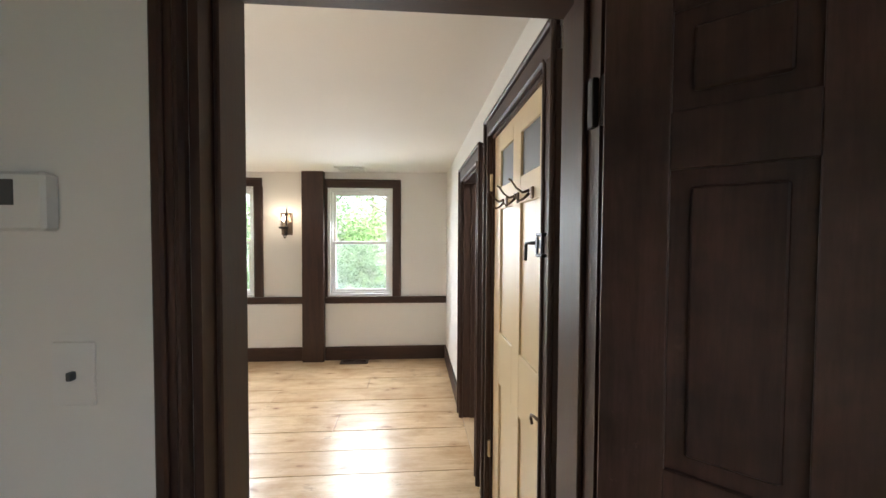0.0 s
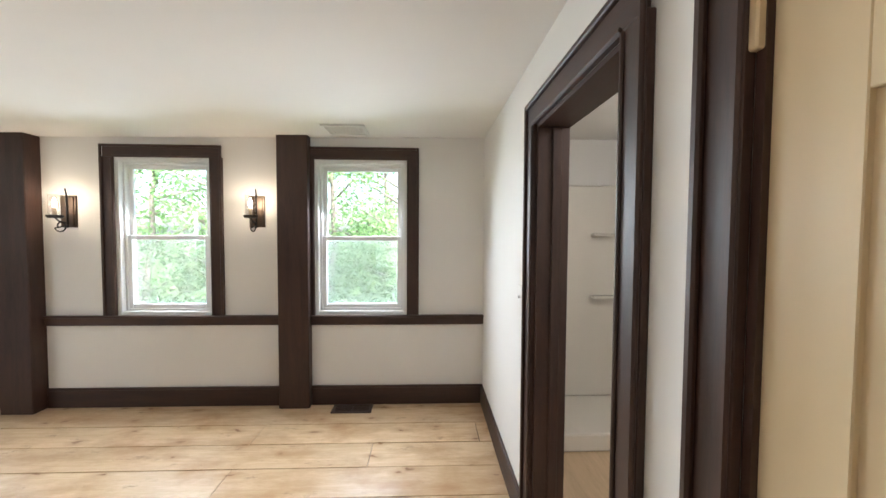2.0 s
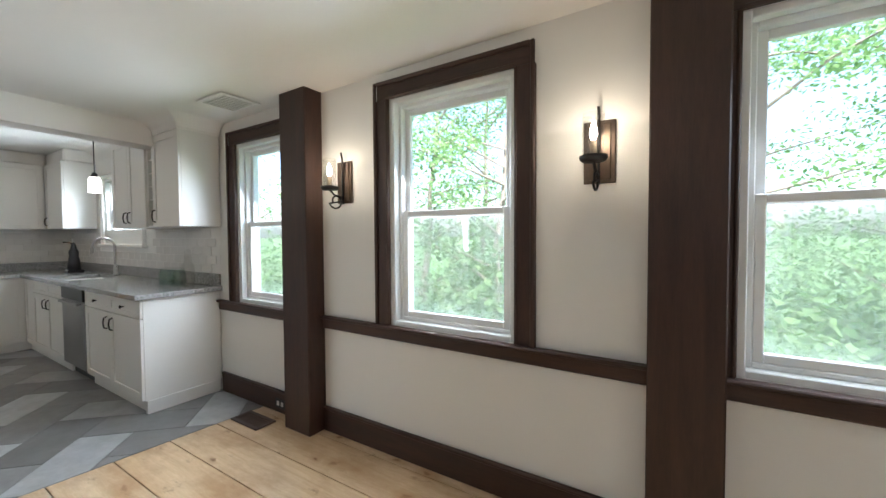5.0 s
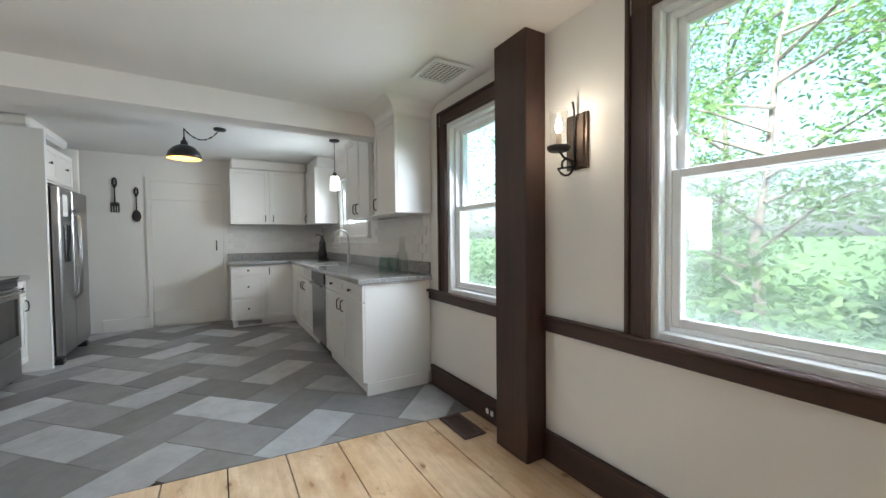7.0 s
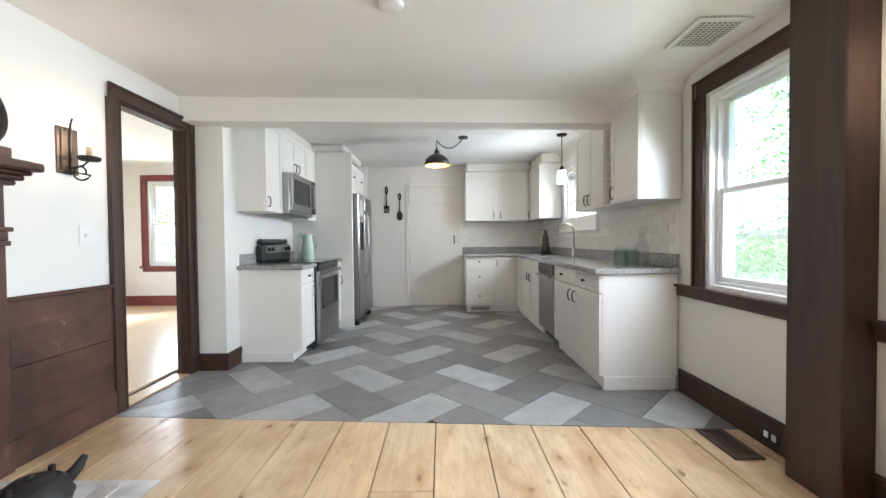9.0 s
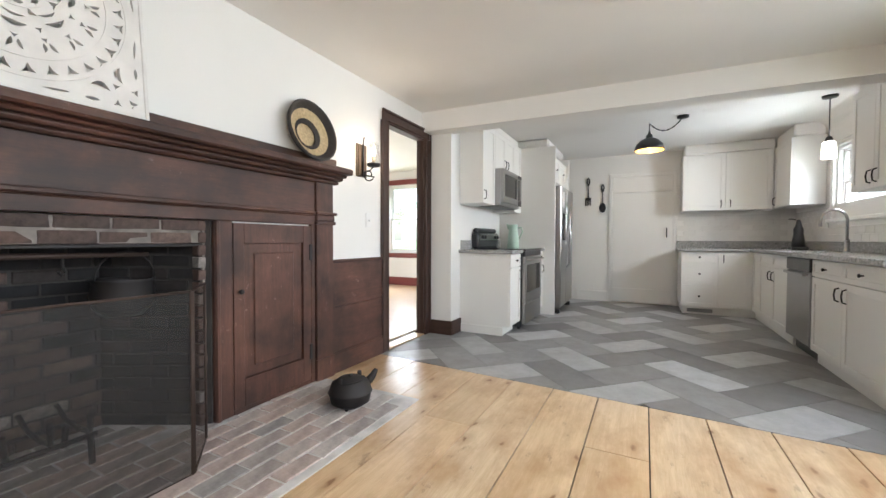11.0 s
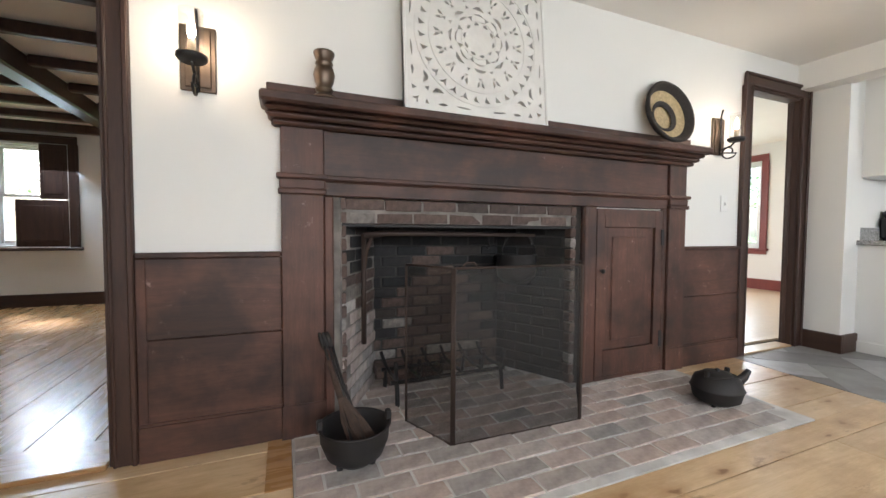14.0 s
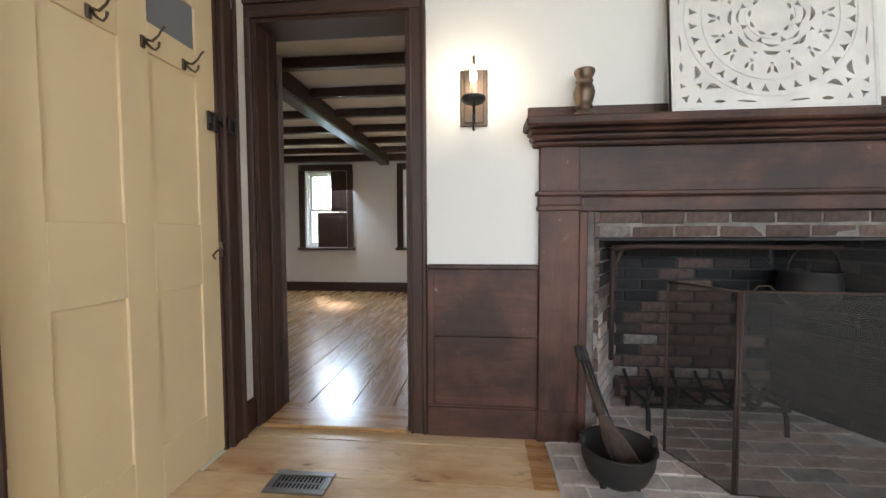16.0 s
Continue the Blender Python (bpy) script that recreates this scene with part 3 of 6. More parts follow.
for i, (x0, x1) in enumerate(((-1.212, -0.952), (-3.462, -3.196))):
    structure("post_%d" % (i + 1), boxes((x0, 4.905 - 0.05 * i, 0, x1, NORTH, CEILING), bevel=0.006), POST, "dark stained square timber post", "post")

ON_SOUTH = Matrix.Translation((0, SOUTH, 0)) @ Matrix.Rotation(radians(180), 4, "Z")
ON_EAST = Matrix.Translation((EAST, 0, 0)) @ Matrix.Rotation(radians(-90), 4, "Z")
ON_SOUTH_BACK = Matrix.Translation((0, 0.83, 0))


def doorway(name, x0, x1, top, m, w, trim_v, trim_x, label, deep, lining=True):
    h = holder(name, label, "doorway")
    casing(x0, x1, 0, top, w, trim_v, trim_x, h, m)
    if lining:
        for a, b in ((x0, x0 + 0.018), (x1 - 0.018, x1)):
            part("jamb", moved(boxes((a, -0.002, 0, b, deep + 0.002, top)), m), trim_v, h)
        part("jamb", moved(boxes((x0 + 0.018, -0.002, top - 0.018, x1 - 0.018, deep + 0.002, top)), m), trim_x, h)
        for a, b in ((x0 + 0.018, x0 + 0.03), (x1 - 0.03, x1 - 0.018)):
            part("stop", moved(boxes((a, deep * 0.45, 0, b, deep * 0.75, top - 0.018), bevel=0.003), m), trim_v, h)
    return h


d1 = doorway("door_1", -0.525, 0.285, 2.12, ON_SOUTH, 0.086, TRIM, TRIMX, "dark brown cased doorway to the beamed room", 0.20)
casing(-0.285, 0.525, 0, 2.12, 0.052, TRIM, TRIMX, d1, ON_SOUTH_BACK)
doorway("door_2", -3.33, -2.52, 2.02, ON_EAST, 0.112, TRIM, TRIMY, "dark brown cased doorway to the bathroom", 0.14)
doorway("door_3", 4.29, 4.97, 2.10, ON_SOUTH, 0.10, TRIM, TRIMX, "dark brown cased doorway to the red-trimmed room", 0.08)
doorway("door_4", -2.14, -1.26, 2.095, ON_EAST, 0.10, TRIM, TRIMY, "dark brown casing of the cream door", 0.14)
structure("threshold_1", boxes((-0.265, 0.80, 0, 0.505, 1.06, 0.022), bevel=0.006), PINE2, "worn wooden threshold board", "threshold")
structure("threshold_3", boxes((-4.95, 0.92, 0, -4.31, 1.05, 0.016), bevel=0.006), PINE, "wooden threshold", "threshold")


def leaf_panels(w, h, t, rows, cols, stile, inset=0.010):
    """A framed door leaf from x 0 to w, front at y 0; rows and cols are the panels' ranges."""
    fr = bmesh.new()
    xs = [0] + [c for r in cols for c in r] + [w]
    for i in range(0, len(xs), 2):
        box(fr, xs[i], 0, 0, xs[i + 1], t, h, bevel=0.002)
    zs = [0] + [c for r in rows for c in r] + [h]
    for c in cols:
        for i in range(0, len(zs), 2):
            box(fr, c[0], 0, zs[i], c[1], t, zs[i + 1], bevel=0.002)
    panels = []
    for r in rows:
        for c in cols:
            pb = boxes((c[0] - 0.002, inset, r[0] - 0.002, c[1] + 0.002, t - inset, r[1] + 0.002))
            panels.append((r, c, pb))
    return fr, panels


def raised(pb, r, c, inset, lift=0.006, margin=0.03):
    box(pb, c[0] + margin, inset - lift, r[0] + margin, c[1] - margin, inset + 0.002, r[1] - margin, bevel=0.005)
    return pb


# cream door
M = Matrix.Translation((EAST + 0.010, 0, 0)) @ Matrix.Rotation(radians(-90), 4, "Z") @ Matrix.Translation((-2.135, 0, 0.008))
cream = thing("panel_door", (0.57, 1.70, 0.0), "cream painted panelled door, closed, with hooks", "door")
fr, pans = leaf_panels(0.87, 2.075, 0.035, ((0.212, 0.80), (1.06, 1.685), (1.795, 1.975)), ((0.14, 0.385), (0.505, 0.747)), 0.1)
lf = part("leaf", moved(fr, M), CREAM, cream)
for r, c, pb in pans:
    top = r[0] > 1.7
    part("blanked_pane" if top else "panel", moved(pb, M), SLATE if top else CREAM, lf, "slate-grey blanked pane" if top else "")
for y in (1.85, 1.655, 1.46):
    hk = part("coat_hook", boxes((EAST + 0.001, y - 0.010, 1.695, EAST + 0.012, y + 0.010, 1.740), bevel=0.004), PEWTER, cream, "dark bronze double coat hook")
    tube([(0.555, y, 1.725), (0.53, y, 1.717), (0.505, y, 1.735), (0.488, y, 1.760), (0.478, y, 1.765)], [0.006, 0.0045, 0.0035, 0.0035, 0.005], (b := bmesh.new()))
    tube([(0.555, y, 1.715), (0.535, y, 1.695), (0.518, y, 1.685), (0.506, y, 1.695), (0.502, y, 1.712)], [0.006, 0.0045, 0.0035, 0.0035, 0.005], b)
    part("prongs", b, PEWTER, hk)
lt = part("latch", boxes((0.556, 1.268, 1.487, 0.570, 1.335, 1.572), (0.540, 1.262, 1.517, 0.557, 1.345, 1.545), bevel=0.003), BLACK, cream, "black iron bolt latch on a plate")
for dy in (1.281, 1.322):
    for dz in (1.499, 1.560):
        part("screw", moved(lathe([(0, 0.005), (0.005, 0.004), (0.007, 0), (0, 0)], 10), Matrix.Translation((0.556, dy, dz)) @ Matrix.Rotation(radians(-90), 4, "Y")), IRON, lt)
kp = part("keeper", boxes((0.514, 1.195, 1.493, 0.538, 1.255, 1.503), (0.514, 1.195, 1.557, 0.538, 1.255, 1.567), (0.514, 1.195, 1.503, 0.520, 1.210, 1.557), (0.514, 1.236, 1.503, 0.520, 1.255, 1.557), bevel=0.003), BLACK, cream, "black iron keeper on the casing")
part("lever", tube([(0.545, 1.30, 1.535), (0.52, 1.305, 1.535), (0.515, 1.355, 1.533), (0.515, 1.36, 1.475)], 0.006), BLACK, lt)
hk = part("hook_latch", boxes((0.548, 1.262, 0.92, 0.568, 1.285, 0.99), bevel=0.004), PEWTER, cream, "small iron hook latch")
part("hook", tube([(0.55, 1.272, 0.95), (0.535, 1.30, 0.96), (0.535, 1.34, 0.95), (0.54, 1.36, 0.93), (0.54, 1.345, 0.915)], 0.005), PEWTER, hk)
for z in (0.35, 1.80):
    part("hinge", boxes((0.545, 2.125, z, 0.566, 2.15, z + 0.09), bevel=0.003), CREAM, cream)

# dark door of the beamed room, standing open
M = Matrix.Translation((0.520, 0.815, 0.012)) @ Matrix.Rotation(radians(-45), 4, "Z")
dark = thing("open_panel_door", (0.520, 0.815, 0.0), "dark brown six-panel wooden door standing open", "door")
fr, pans = leaf_panels(0.70, 2.03, 0.034, ((0.22, 0.92), (1.13, 1.66), (1.76, 1.93)), ((0.115, 0.305), (0.395, 0.585)), 0.1)
lf = part("leaf", moved(fr, M @ Matrix.Translation((0, -0.034, 0))), DARKDOOR, dark)
for r, c, pb in pans:
    part("panel", moved(raised(pb, r, c, 0.01), M @ Matrix.Translation((0, -0.034, 0))), DARKDOOR, lf)
for z in (0.30, 1.78):
    hg = part("hinge", lathe([(0, 0), (0.008, 0), (0.008, 0.10), (0, 0.10)], 10, (0.515, 0.822, z)), IRON, dark, "black iron butt hinge")
    part("plate", boxes((0.495, 0.835, z, 0.510, 0.86, z + 0.10), bevel=0.002), IRON, hg)

# ---------------- beamed room ----------------
structure("beam_summer", boxes((0.875, -3.49, 2.13, 1.03, 0.825, 2.309), bevel=0.015), POST, "dark hewn summer beam", "beam")
for i in range(6):
    y = 0.15 - 0.607 * i
    bm = boxes((-0.955, y - 0.038, 2.228, 0.873, y + 0.038, 2.309), (1.032, y - 0.038, 2.228, 4.055, y + 0.038, 2.309), bevel=0.012)
    structure("beam_joist_%d" % (i + 1), bm, POST, "dark ceiling joist", "beam")
structure("beam_wall", boxes((-0.955, -3.498, 2.20, 0.873, -3.40, 2.309), (1.032, -3.498, 2.20, 4.055, -3.40, 2.309), bevel=0.012), POST, "dark wall plate beam", "beam")
th = thing("thermostat", (-0.58, 0.83, 1.56), "white wall thermostat with dark screen", "thermostat")
b_ = part("body", boxes((-0.632, 0.795, 1.560, -0.512, 0.83, 1.664), bevel=0.006), PLATEW, th)
part("screen", boxes((-0.614, 0.792, 1.605, -0.560, 0.80, 1.650), bevel=0.001), DIM, b_, "dark grey display")


def switch(x, y, z, out, name="light_switch"):
    t = thing(name, (x, y, z), "white toggle light switch on the wall", "switch")
    p = part("plate", boxes((x - 0.037, y, z - 0.06, x + 0.037, y + 0.006 * out, z + 0.06), bevel=0.002), PLATEW, t)
    part("toggle", boxes((x - 0.005, y + 0.004 * out, z - 0.01, x + 0.005, y + 0.018 * out, z + 0.006), bevel=0.002), DIM if out < 0 else PLATEW, p)


switch(-0.494, 0.83, 1.296, -1)
switch_e = thing("light_switch", (EAST, 3.60, 1.19), "white toggle light switch on the wall", "switch")
plate_e = part("plate", boxes((EAST - 0.006, 3.563, 1.13, EAST, 3.637, 1.25), bevel=0.002), PLATEW, switch_e)
part("toggle", boxes((EAST - 0.018, 3.595, 1.18, EAST - 0.004, 3.605, 1.196), bevel=0.002), PLATEW, plate_e)
switch(-4.02, SOUTH, 1.19, 1)

# ---------------- bathroom ----------------
shower = thing("shower_stall", (1.28, 4.5, 0.0), "white moulded acrylic shower stall", "shower")
part("pan", boxes((0.705, 4.15, 0.012, 1.868, 4.23, 0.14), (0.705, 4.23, 0.012, 1.868, 4.995, 0.06), bevel=0.012), TUB, shower)
for r_ in ((0.742, 4.955, 0.062, 1.828, 4.995, 1.95), (1.83, 4.16, 0.062, 1.868, 4.995, 1.95), (0.702, 4.16, 0.062, 0.74, 4.995, 1.95)):
    part("wall_panel", boxes(r_, bevel=0.012), TUB, shower)
for z in (0.95, 1.5):
    part("soap_shelf", boxes((1.50, 4.86, z, 1.80, 4.956, z + 0.03), bevel=0.012), TUB, shower)
hd = part("shower_head", moved(lathe([(0, 0), (0.045, 0), (0.045, 0.012), (0.02, 0.05), (0.012, 0.075), (0, 0.08)], 20), Matrix.Translation((1.66, 4.64, 2.03)) @ Matrix.Rotation(radians(30), 4, "Y")), CHROME, shower, "chrome shower head")
part("arm", tube([(1.87, 4.64, 2.14), (1.79, 4.64, 2.15), (1.73, 4.64, 2.13), (1.69, 4.64, 2.09)], 0.009), CHROME, hd)
vl = part("valve", moved(lathe([(0, 0), (0.075, 0), (0.07, 0.012), (0.03, 0.02), (0.028, 0.05), (0, 0.052)], 24), Matrix.Translation((1.83, 4.64, 1.13)) @ Matrix.Rotation(radians(-90), 4, "Y")), CHROME, shower, "chrome shower valve")
part("lever", tube([(1.775, 4.64, 1.13), (1.765, 4.60, 1.10), (1.765, 4.57, 1.08)], 0.007), CHROME, vl)

bl = thing("ceiling_light", (1.25, 3.0, 2.36), "white glass dome light on the bathroom ceiling", "lamp")
part("base", lathe([(0, 0), (0.15, 0), (0.15, -0.02), (0, -0.02)], 28, (1.25, 3.0, 2.36)), PLATEW, bl)
part("dome", lathe([(0.14, -0.02), (0.13, -0.05), (0.08, -0.085), (0, -0.10)], 28, (1.25, 3.0, 2.36)), OPAL, bl)
lb = new("bath_lamp", bpy.data.lights.new("bath_lamp", "POINT"))
lb.data.energy, lb.data.color, lb.data.shadow_soft_size = BATH, (1, 0.93, 0.84), 0.1
lb.location = (1.25, 3.0, 2.15)

# ---------------- kitchen ----------------
def front(parent, x0, x1, z0, z1, y, out, handle="", swap=False, shaker=True, at=0.5, name="door"):
    """A shaker front facing +-y (or +-x when swap), with its own handle."""
    w = 0.055 if z1 - z0 > 0.25 else 0.035
    bm = bmesh.new()
    g = 0.002
    a, b, c, d = x0 + g, x1 - g, z0 + g, z1 - g
    if shaker:
        for r in ((a, 0, c, a + w, 0.02, d), (b - w, 0, c, b, 0.02, d), (a + w, 0, c, b - w, 0.02, c + w), (a + w, 0, d - w, b - w, 0.02, d)):
            box(bm, *r, bevel=0.0015)
        box(bm, a + w - 0.001, 0.008, c + w - 0.001, b - w + 0.001, 0.018, d - w + 0.001)
    else:
        box(bm, a, 0, c, b, 0.02, d, bevel=0.003)
    if swap:
        m = Matrix.Translation((y, 0, 0)) @ Matrix(((0, -out, 0, 0), (1, 0, 0, 0), (0, 0, 1, 0), (0, 0, 0, 1)))
    else:
        m = Matrix.Translation((0, y, 0)) @ Matrix(((1, 0, 0, 0), (0, -out, 0, 0), (0, 0, 1, 0), (0, 0, 0, 1)))
    fo = part(name, moved(bm, m), WHITE, parent)
    if handle == "knob":
        kb = moved(lathe([(0, 0.030), (0.012, 0.028), (0.014, 0.02), (0.006, 0.013), (0.006, 0), (0, 0)], 12), Matrix.Translation(((a + b) / 2, 0, (c + d) / 2)) @ Matrix.Rotation(radians(90), 4, "X"))
        part("knob", moved(kb, m), IRON, fo, "black knob")
    elif handle in ("pull_low", "pull_high"):
        px = a + (b - a) * at
        pz = d - 0.14 if handle == "pull_high" else c + 0.04
        pb = tube([(px, 0, pz), (px, -0.022, pz + 0.008), (px, -0.028, pz + 0.05), (px, -0.022, pz + 0.092), (px, 0, pz + 0.10)], 0.0055)
        part("pull", moved(pb, m), IRON, fo, "black bow pull")
    return fo


def cabinet(name, base, label, group, *bodies, mat=None):
    t = thing(name, base, label, "cabinet", group)
    part("body", boxes(*bodies, bevel=0.002), mat or WHITE, t)
    return t


FRONT_N = 4.40
c = cabinet("base_cabinet", (-5.12, 4.7, 0), "white shaker base cabinet with two doors, two drawers", "north base cabinets", (-5.70, FRONT_N + 0.02, 0.10, -4.53, 4.99, 0.875), (-5.70, 4.45, 0.0, -4.55, 4.99, 0.10), (-4.552, 4.43, 0, -4.522, 4.97, 0.10))
front(c, -5.70, -5.12, 0.73, 0.87, FRONT_N, -1, "knob", name="drawer")
front(c, -5.12, -4.53, 0.73, 0.87, FRONT_N, -1, "knob", name="drawer")
front(c, -5.70, -5.12, 0.105, 0.725, FRONT_N, -1, "pull_high", at=0.9)
front(c, -5.12, -4.53, 0.105, 0.725, FRONT_N, -1, "pull_high", at=0.1)
c = cabinet("sink_cabinet", (-6.87, 4.7, 0), "white shaker sink cabinet with two doors", "north base cabinets", (-7.40, FRONT_N + 0.02, 0.10, -6.32, 4.99, 0.875), (-7.40, 4.45, 0, -6.32, 4.99, 0.10))
front(c, -7.40, -6.86, 0.73, 0.87, FRONT_N, -1, name="drawer")
front(c, -6.86, -6.32, 0.73, 0.87, FRONT_N, -1, name="drawer")
front(c, -7.40, -6.86, 0.105, 0.725, FRONT_N, -1, "pull_high", at=0.88)
front(c, -6.86, -6.32, 0.105, 0.725, FRONT_N, -1, "pull_high", at=0.12)
dw = thing("dishwasher", (-6.01, 4.7, 0), "stainless steel dishwasher built under the worktop", "dishwasher")
part("body", boxes((-6.315, 4.43, 0.10, -5.705, 4.98, 0.874), (-6.31, 4.47, 0.0, -5.71, 4.98, 0.10)), BLACK, dw)
dd = part("door", boxes((-6.312, 4.39, 0.12, -5.708, 4.43, 0.75), bevel=0.006), STEEL, dw, "brushed steel door")
part("control_panel", boxes((-6.312, 4.385, 0.755, -5.708, 4.43, 0.87), bevel=0.006), BLACK, dw, "dark control strip")
part("handle", boxes((-6.27, 4.35, 0.72, -5.75, 4.375, 0.745), (-6.27, 4.37, 0.725, -6.25, 4.392, 0.74), (-5.77, 4.37, 0.725, -5.75, 4.392, 0.74), bevel=0.004), STEELX, dd)
c = cabinet("corner_cabinet", (-8.08, 4.2, 0), "white corner base cabinet with drawers", "back base cabinets", (-8.40, 3.60, 0.10, -7.77, 4.99, 0.875), (-7.77, FRONT_N + 0.02, 0.10, -7.40, 4.99, 0.875), (-8.40, 3.62, 0, -7.80, 4.99, 0.10), (-7.80, 4.45, 0, -7.40, 4.99, 0.10))
for z0, z1 in ((0.72, 0.87), (0.415, 0.715), (0.105, 0.41)):
    front(c, 3.60, 4.03, z0, z1, -7.75, 1, "knob", swap=True, name="drawer")
front(c, 4.03, 4.40, 0.105, 0.87, -7.75, 1, "pull_high", swap=True, at=0.15)
front(c, -7.73, -7.40, 0.105, 0.87, FRONT_N, -1)
part("toe_grille", boxes((-7.802, 3.68, 0.025, -7.792, 3.98, 0.075), bevel=0.002), STEELX, c, "grey metal toe-kick grille")

wt = thing("worktop", (-6.5, 4.7, 0.875), "polished speckled grey granite worktop with upstand", "worktop")
part("slab", boxes((-6.30, 4.36, 0.876, -4.50, 4.998, 0.915), (-6.94, 4.36, 0.876, -6.30, 4.45, 0.915), (-6.94, 4.87, 0.876, -6.30, 4.998, 0.915), (-7.715, 4.36, 0.876, -6.94, 4.998, 0.915), (-8.408, 3.575, 0.876, -7.715, 4.998, 0.915), bevel=0.004), GRANITE, wt)
part("upstand", boxes((-8.406, 4.975, 0.916, -4.52, 4.997, 1.02), (-8.408, 3.58, 0.916, -8.386, 4.974, 1.02), bevel=0.003), GRANITE, wt)
sk = thing("sink", (-6.62, 4.66, 0.72), "stainless steel undermount kitchen sink", "sink")
part("bowl", boxes((-6.94, 4.45, 0.72, -6.30, 4.87, 0.735), (-6.95, 4.44, 0.72, -6.94, 4.88, 0.874), (-6.30, 4.44, 0.72, -6.29, 4.88, 0.874), (-6.94, 4.44, 0.72, -6.30, 4.45, 0.874), (-6.94, 4.87, 0.72, -6.30, 4.88, 0.874)), STEELX, sk)
fc = thing("faucet", (-6.62, 4.92, 0.915), "brushed gooseneck kitchen faucet on granite worktop", "faucet")
part("base", lathe([(0, 0), (0.027, 0), (0.027, 0.01), (0.02, 0.02), (0.018, 0.12), (0, 0.125)], 16, (-6.62, 4.92, 0.916)), STEEL, fc)
part("spout", tube([(-6.62, 4.92, 1.03)] + [(-6.62, 4.92 - 0.10 * (1 - math.cos(a)), 1.24 + 0.10 * math.sin(a)) for a in [i * math.pi / 8 for i in range(9)]] + [(-6.62, 4.72, 1.17)], [0.013] * 10 + [0.017]), STEEL, fc)
part("lever", tube([(-6.60, 4.92, 1.0), (-6.55, 4.91, 1.01), (-6.52, 4.905, 1.04)], 0.006), STEEL, fc)

# wall cabinets
def upper(name, base, label, *bodies):
    return cabinet(name, base, label, "wall cabinets", *bodies)


UP = 4.67
c = upper("wall_cabinet", (-4.73, 4.84, 1.43), "tall white wall cabinet with a plain side", (-4.96, UP + 0.02, 1.43, -4.49, 4.99, 2.20))
front(c, -4.96, -4.49, 1.43, 2.20, UP, -1, "pull_low", at=0.1)
bm = bmesh.new()
rows_ = []
for i in range(9):
    a = i / 8 * math.pi / 2
    g_ = 0.17 * (1 - math.cos(a))
    zz = 2.20 + 0.106 * math.sin(a)
    rows_.append([bm.verts.new(v_) for v_ in ((-4.96, UP - 0.004 - g_, zz), (-4.486 + g_, UP - 0.004 - g_, zz), (-4.486 + g_, 4.995, zz), (-4.96, 4.995, zz))])
for a_, b2 in zip(rows_, rows_[1:]):
    for i in range(4):
        bm.faces.new((a_[i], a_[(i + 1) % 4], b2[(i + 1) % 4], b2[i]))
bm.faces.new(rows_[0][::-1])
bm.faces.new(rows_[-1])
part("coved_cornice", bm, CEIL, c, "white plaster cove up to the ceiling")
c = upper("wine_shelf", (-5.03, 4.84, 1.43), "narrow white open shelf unit between cabinets", (-5.10, UP + 0.02, 1.43, -5.09, 4.99, 2.125), (-4.975, UP + 0.02, 1.43, -4.962, 4.99, 2.125), (-5.09, 4.93, 1.43, -4.975, 4.99, 2.125), (-5.09, UP + 0.02, 1.43, -4.975, 4.93, 1.445))
for i in range(5):
    part("shelf", boxes((-5.088, UP + 0.03, 1.55 + 0.115 * i, -4.977, 4.928, 1.56 + 0.115 * i)), WHITE, c)
c = upper("wall_cabinet", (-5.47, 4.84, 1.43), "white shaker wall cabinet with two doors", (-5.84, UP + 0.02, 1.43, -5.104, 4.99, 2.24))
front(c, -5.84, -5.47, 1.43, 2.24, UP, -1, "pull_low", at=0.88)
front(c, -5.47, -5.104, 1.43, 2.24, UP, -1, "pull_low", at=0.12)
c = upper("wall_cabinet", (-7.72, 4.84, 1.455), "white shaker wall cabinet beside the sink window", (-8.06, UP + 0.02, 1.455, -7.38, 4.99, 2.26))
front(c, -8.04, -7.38, 1.455, 2.26, UP, -1, "pull_low", at=0.08)
c = upper("wall_cabinet", (-8.24, 4.15, 1.455), "white shaker wall cabinet with two doors", (-8.40, 3.62, 1.455, -8.07, 4.69, 2.26))
front(c, 3.62, 4.14, 1.455, 2.26, -8.05, 1, "pull_low", swap=True, at=0.9)
front(c, 4.14, 4.66, 1.455, 2.26, -8.05, 1, "pull_low", swap=True, at=0.1)
structure("soffit_kitchen", boxes((-8.408, 3.64, 2.262, -8.09, 4.70, 2.419), (-8.09, 4.70, 2.262, -7.40, 4.99, 2.419), (-5.83, 4.70, 2.242, -5.125, 4.99, 2.419), bevel=0.02), CEIL, "white coved soffit over the cabinets", "soffit")

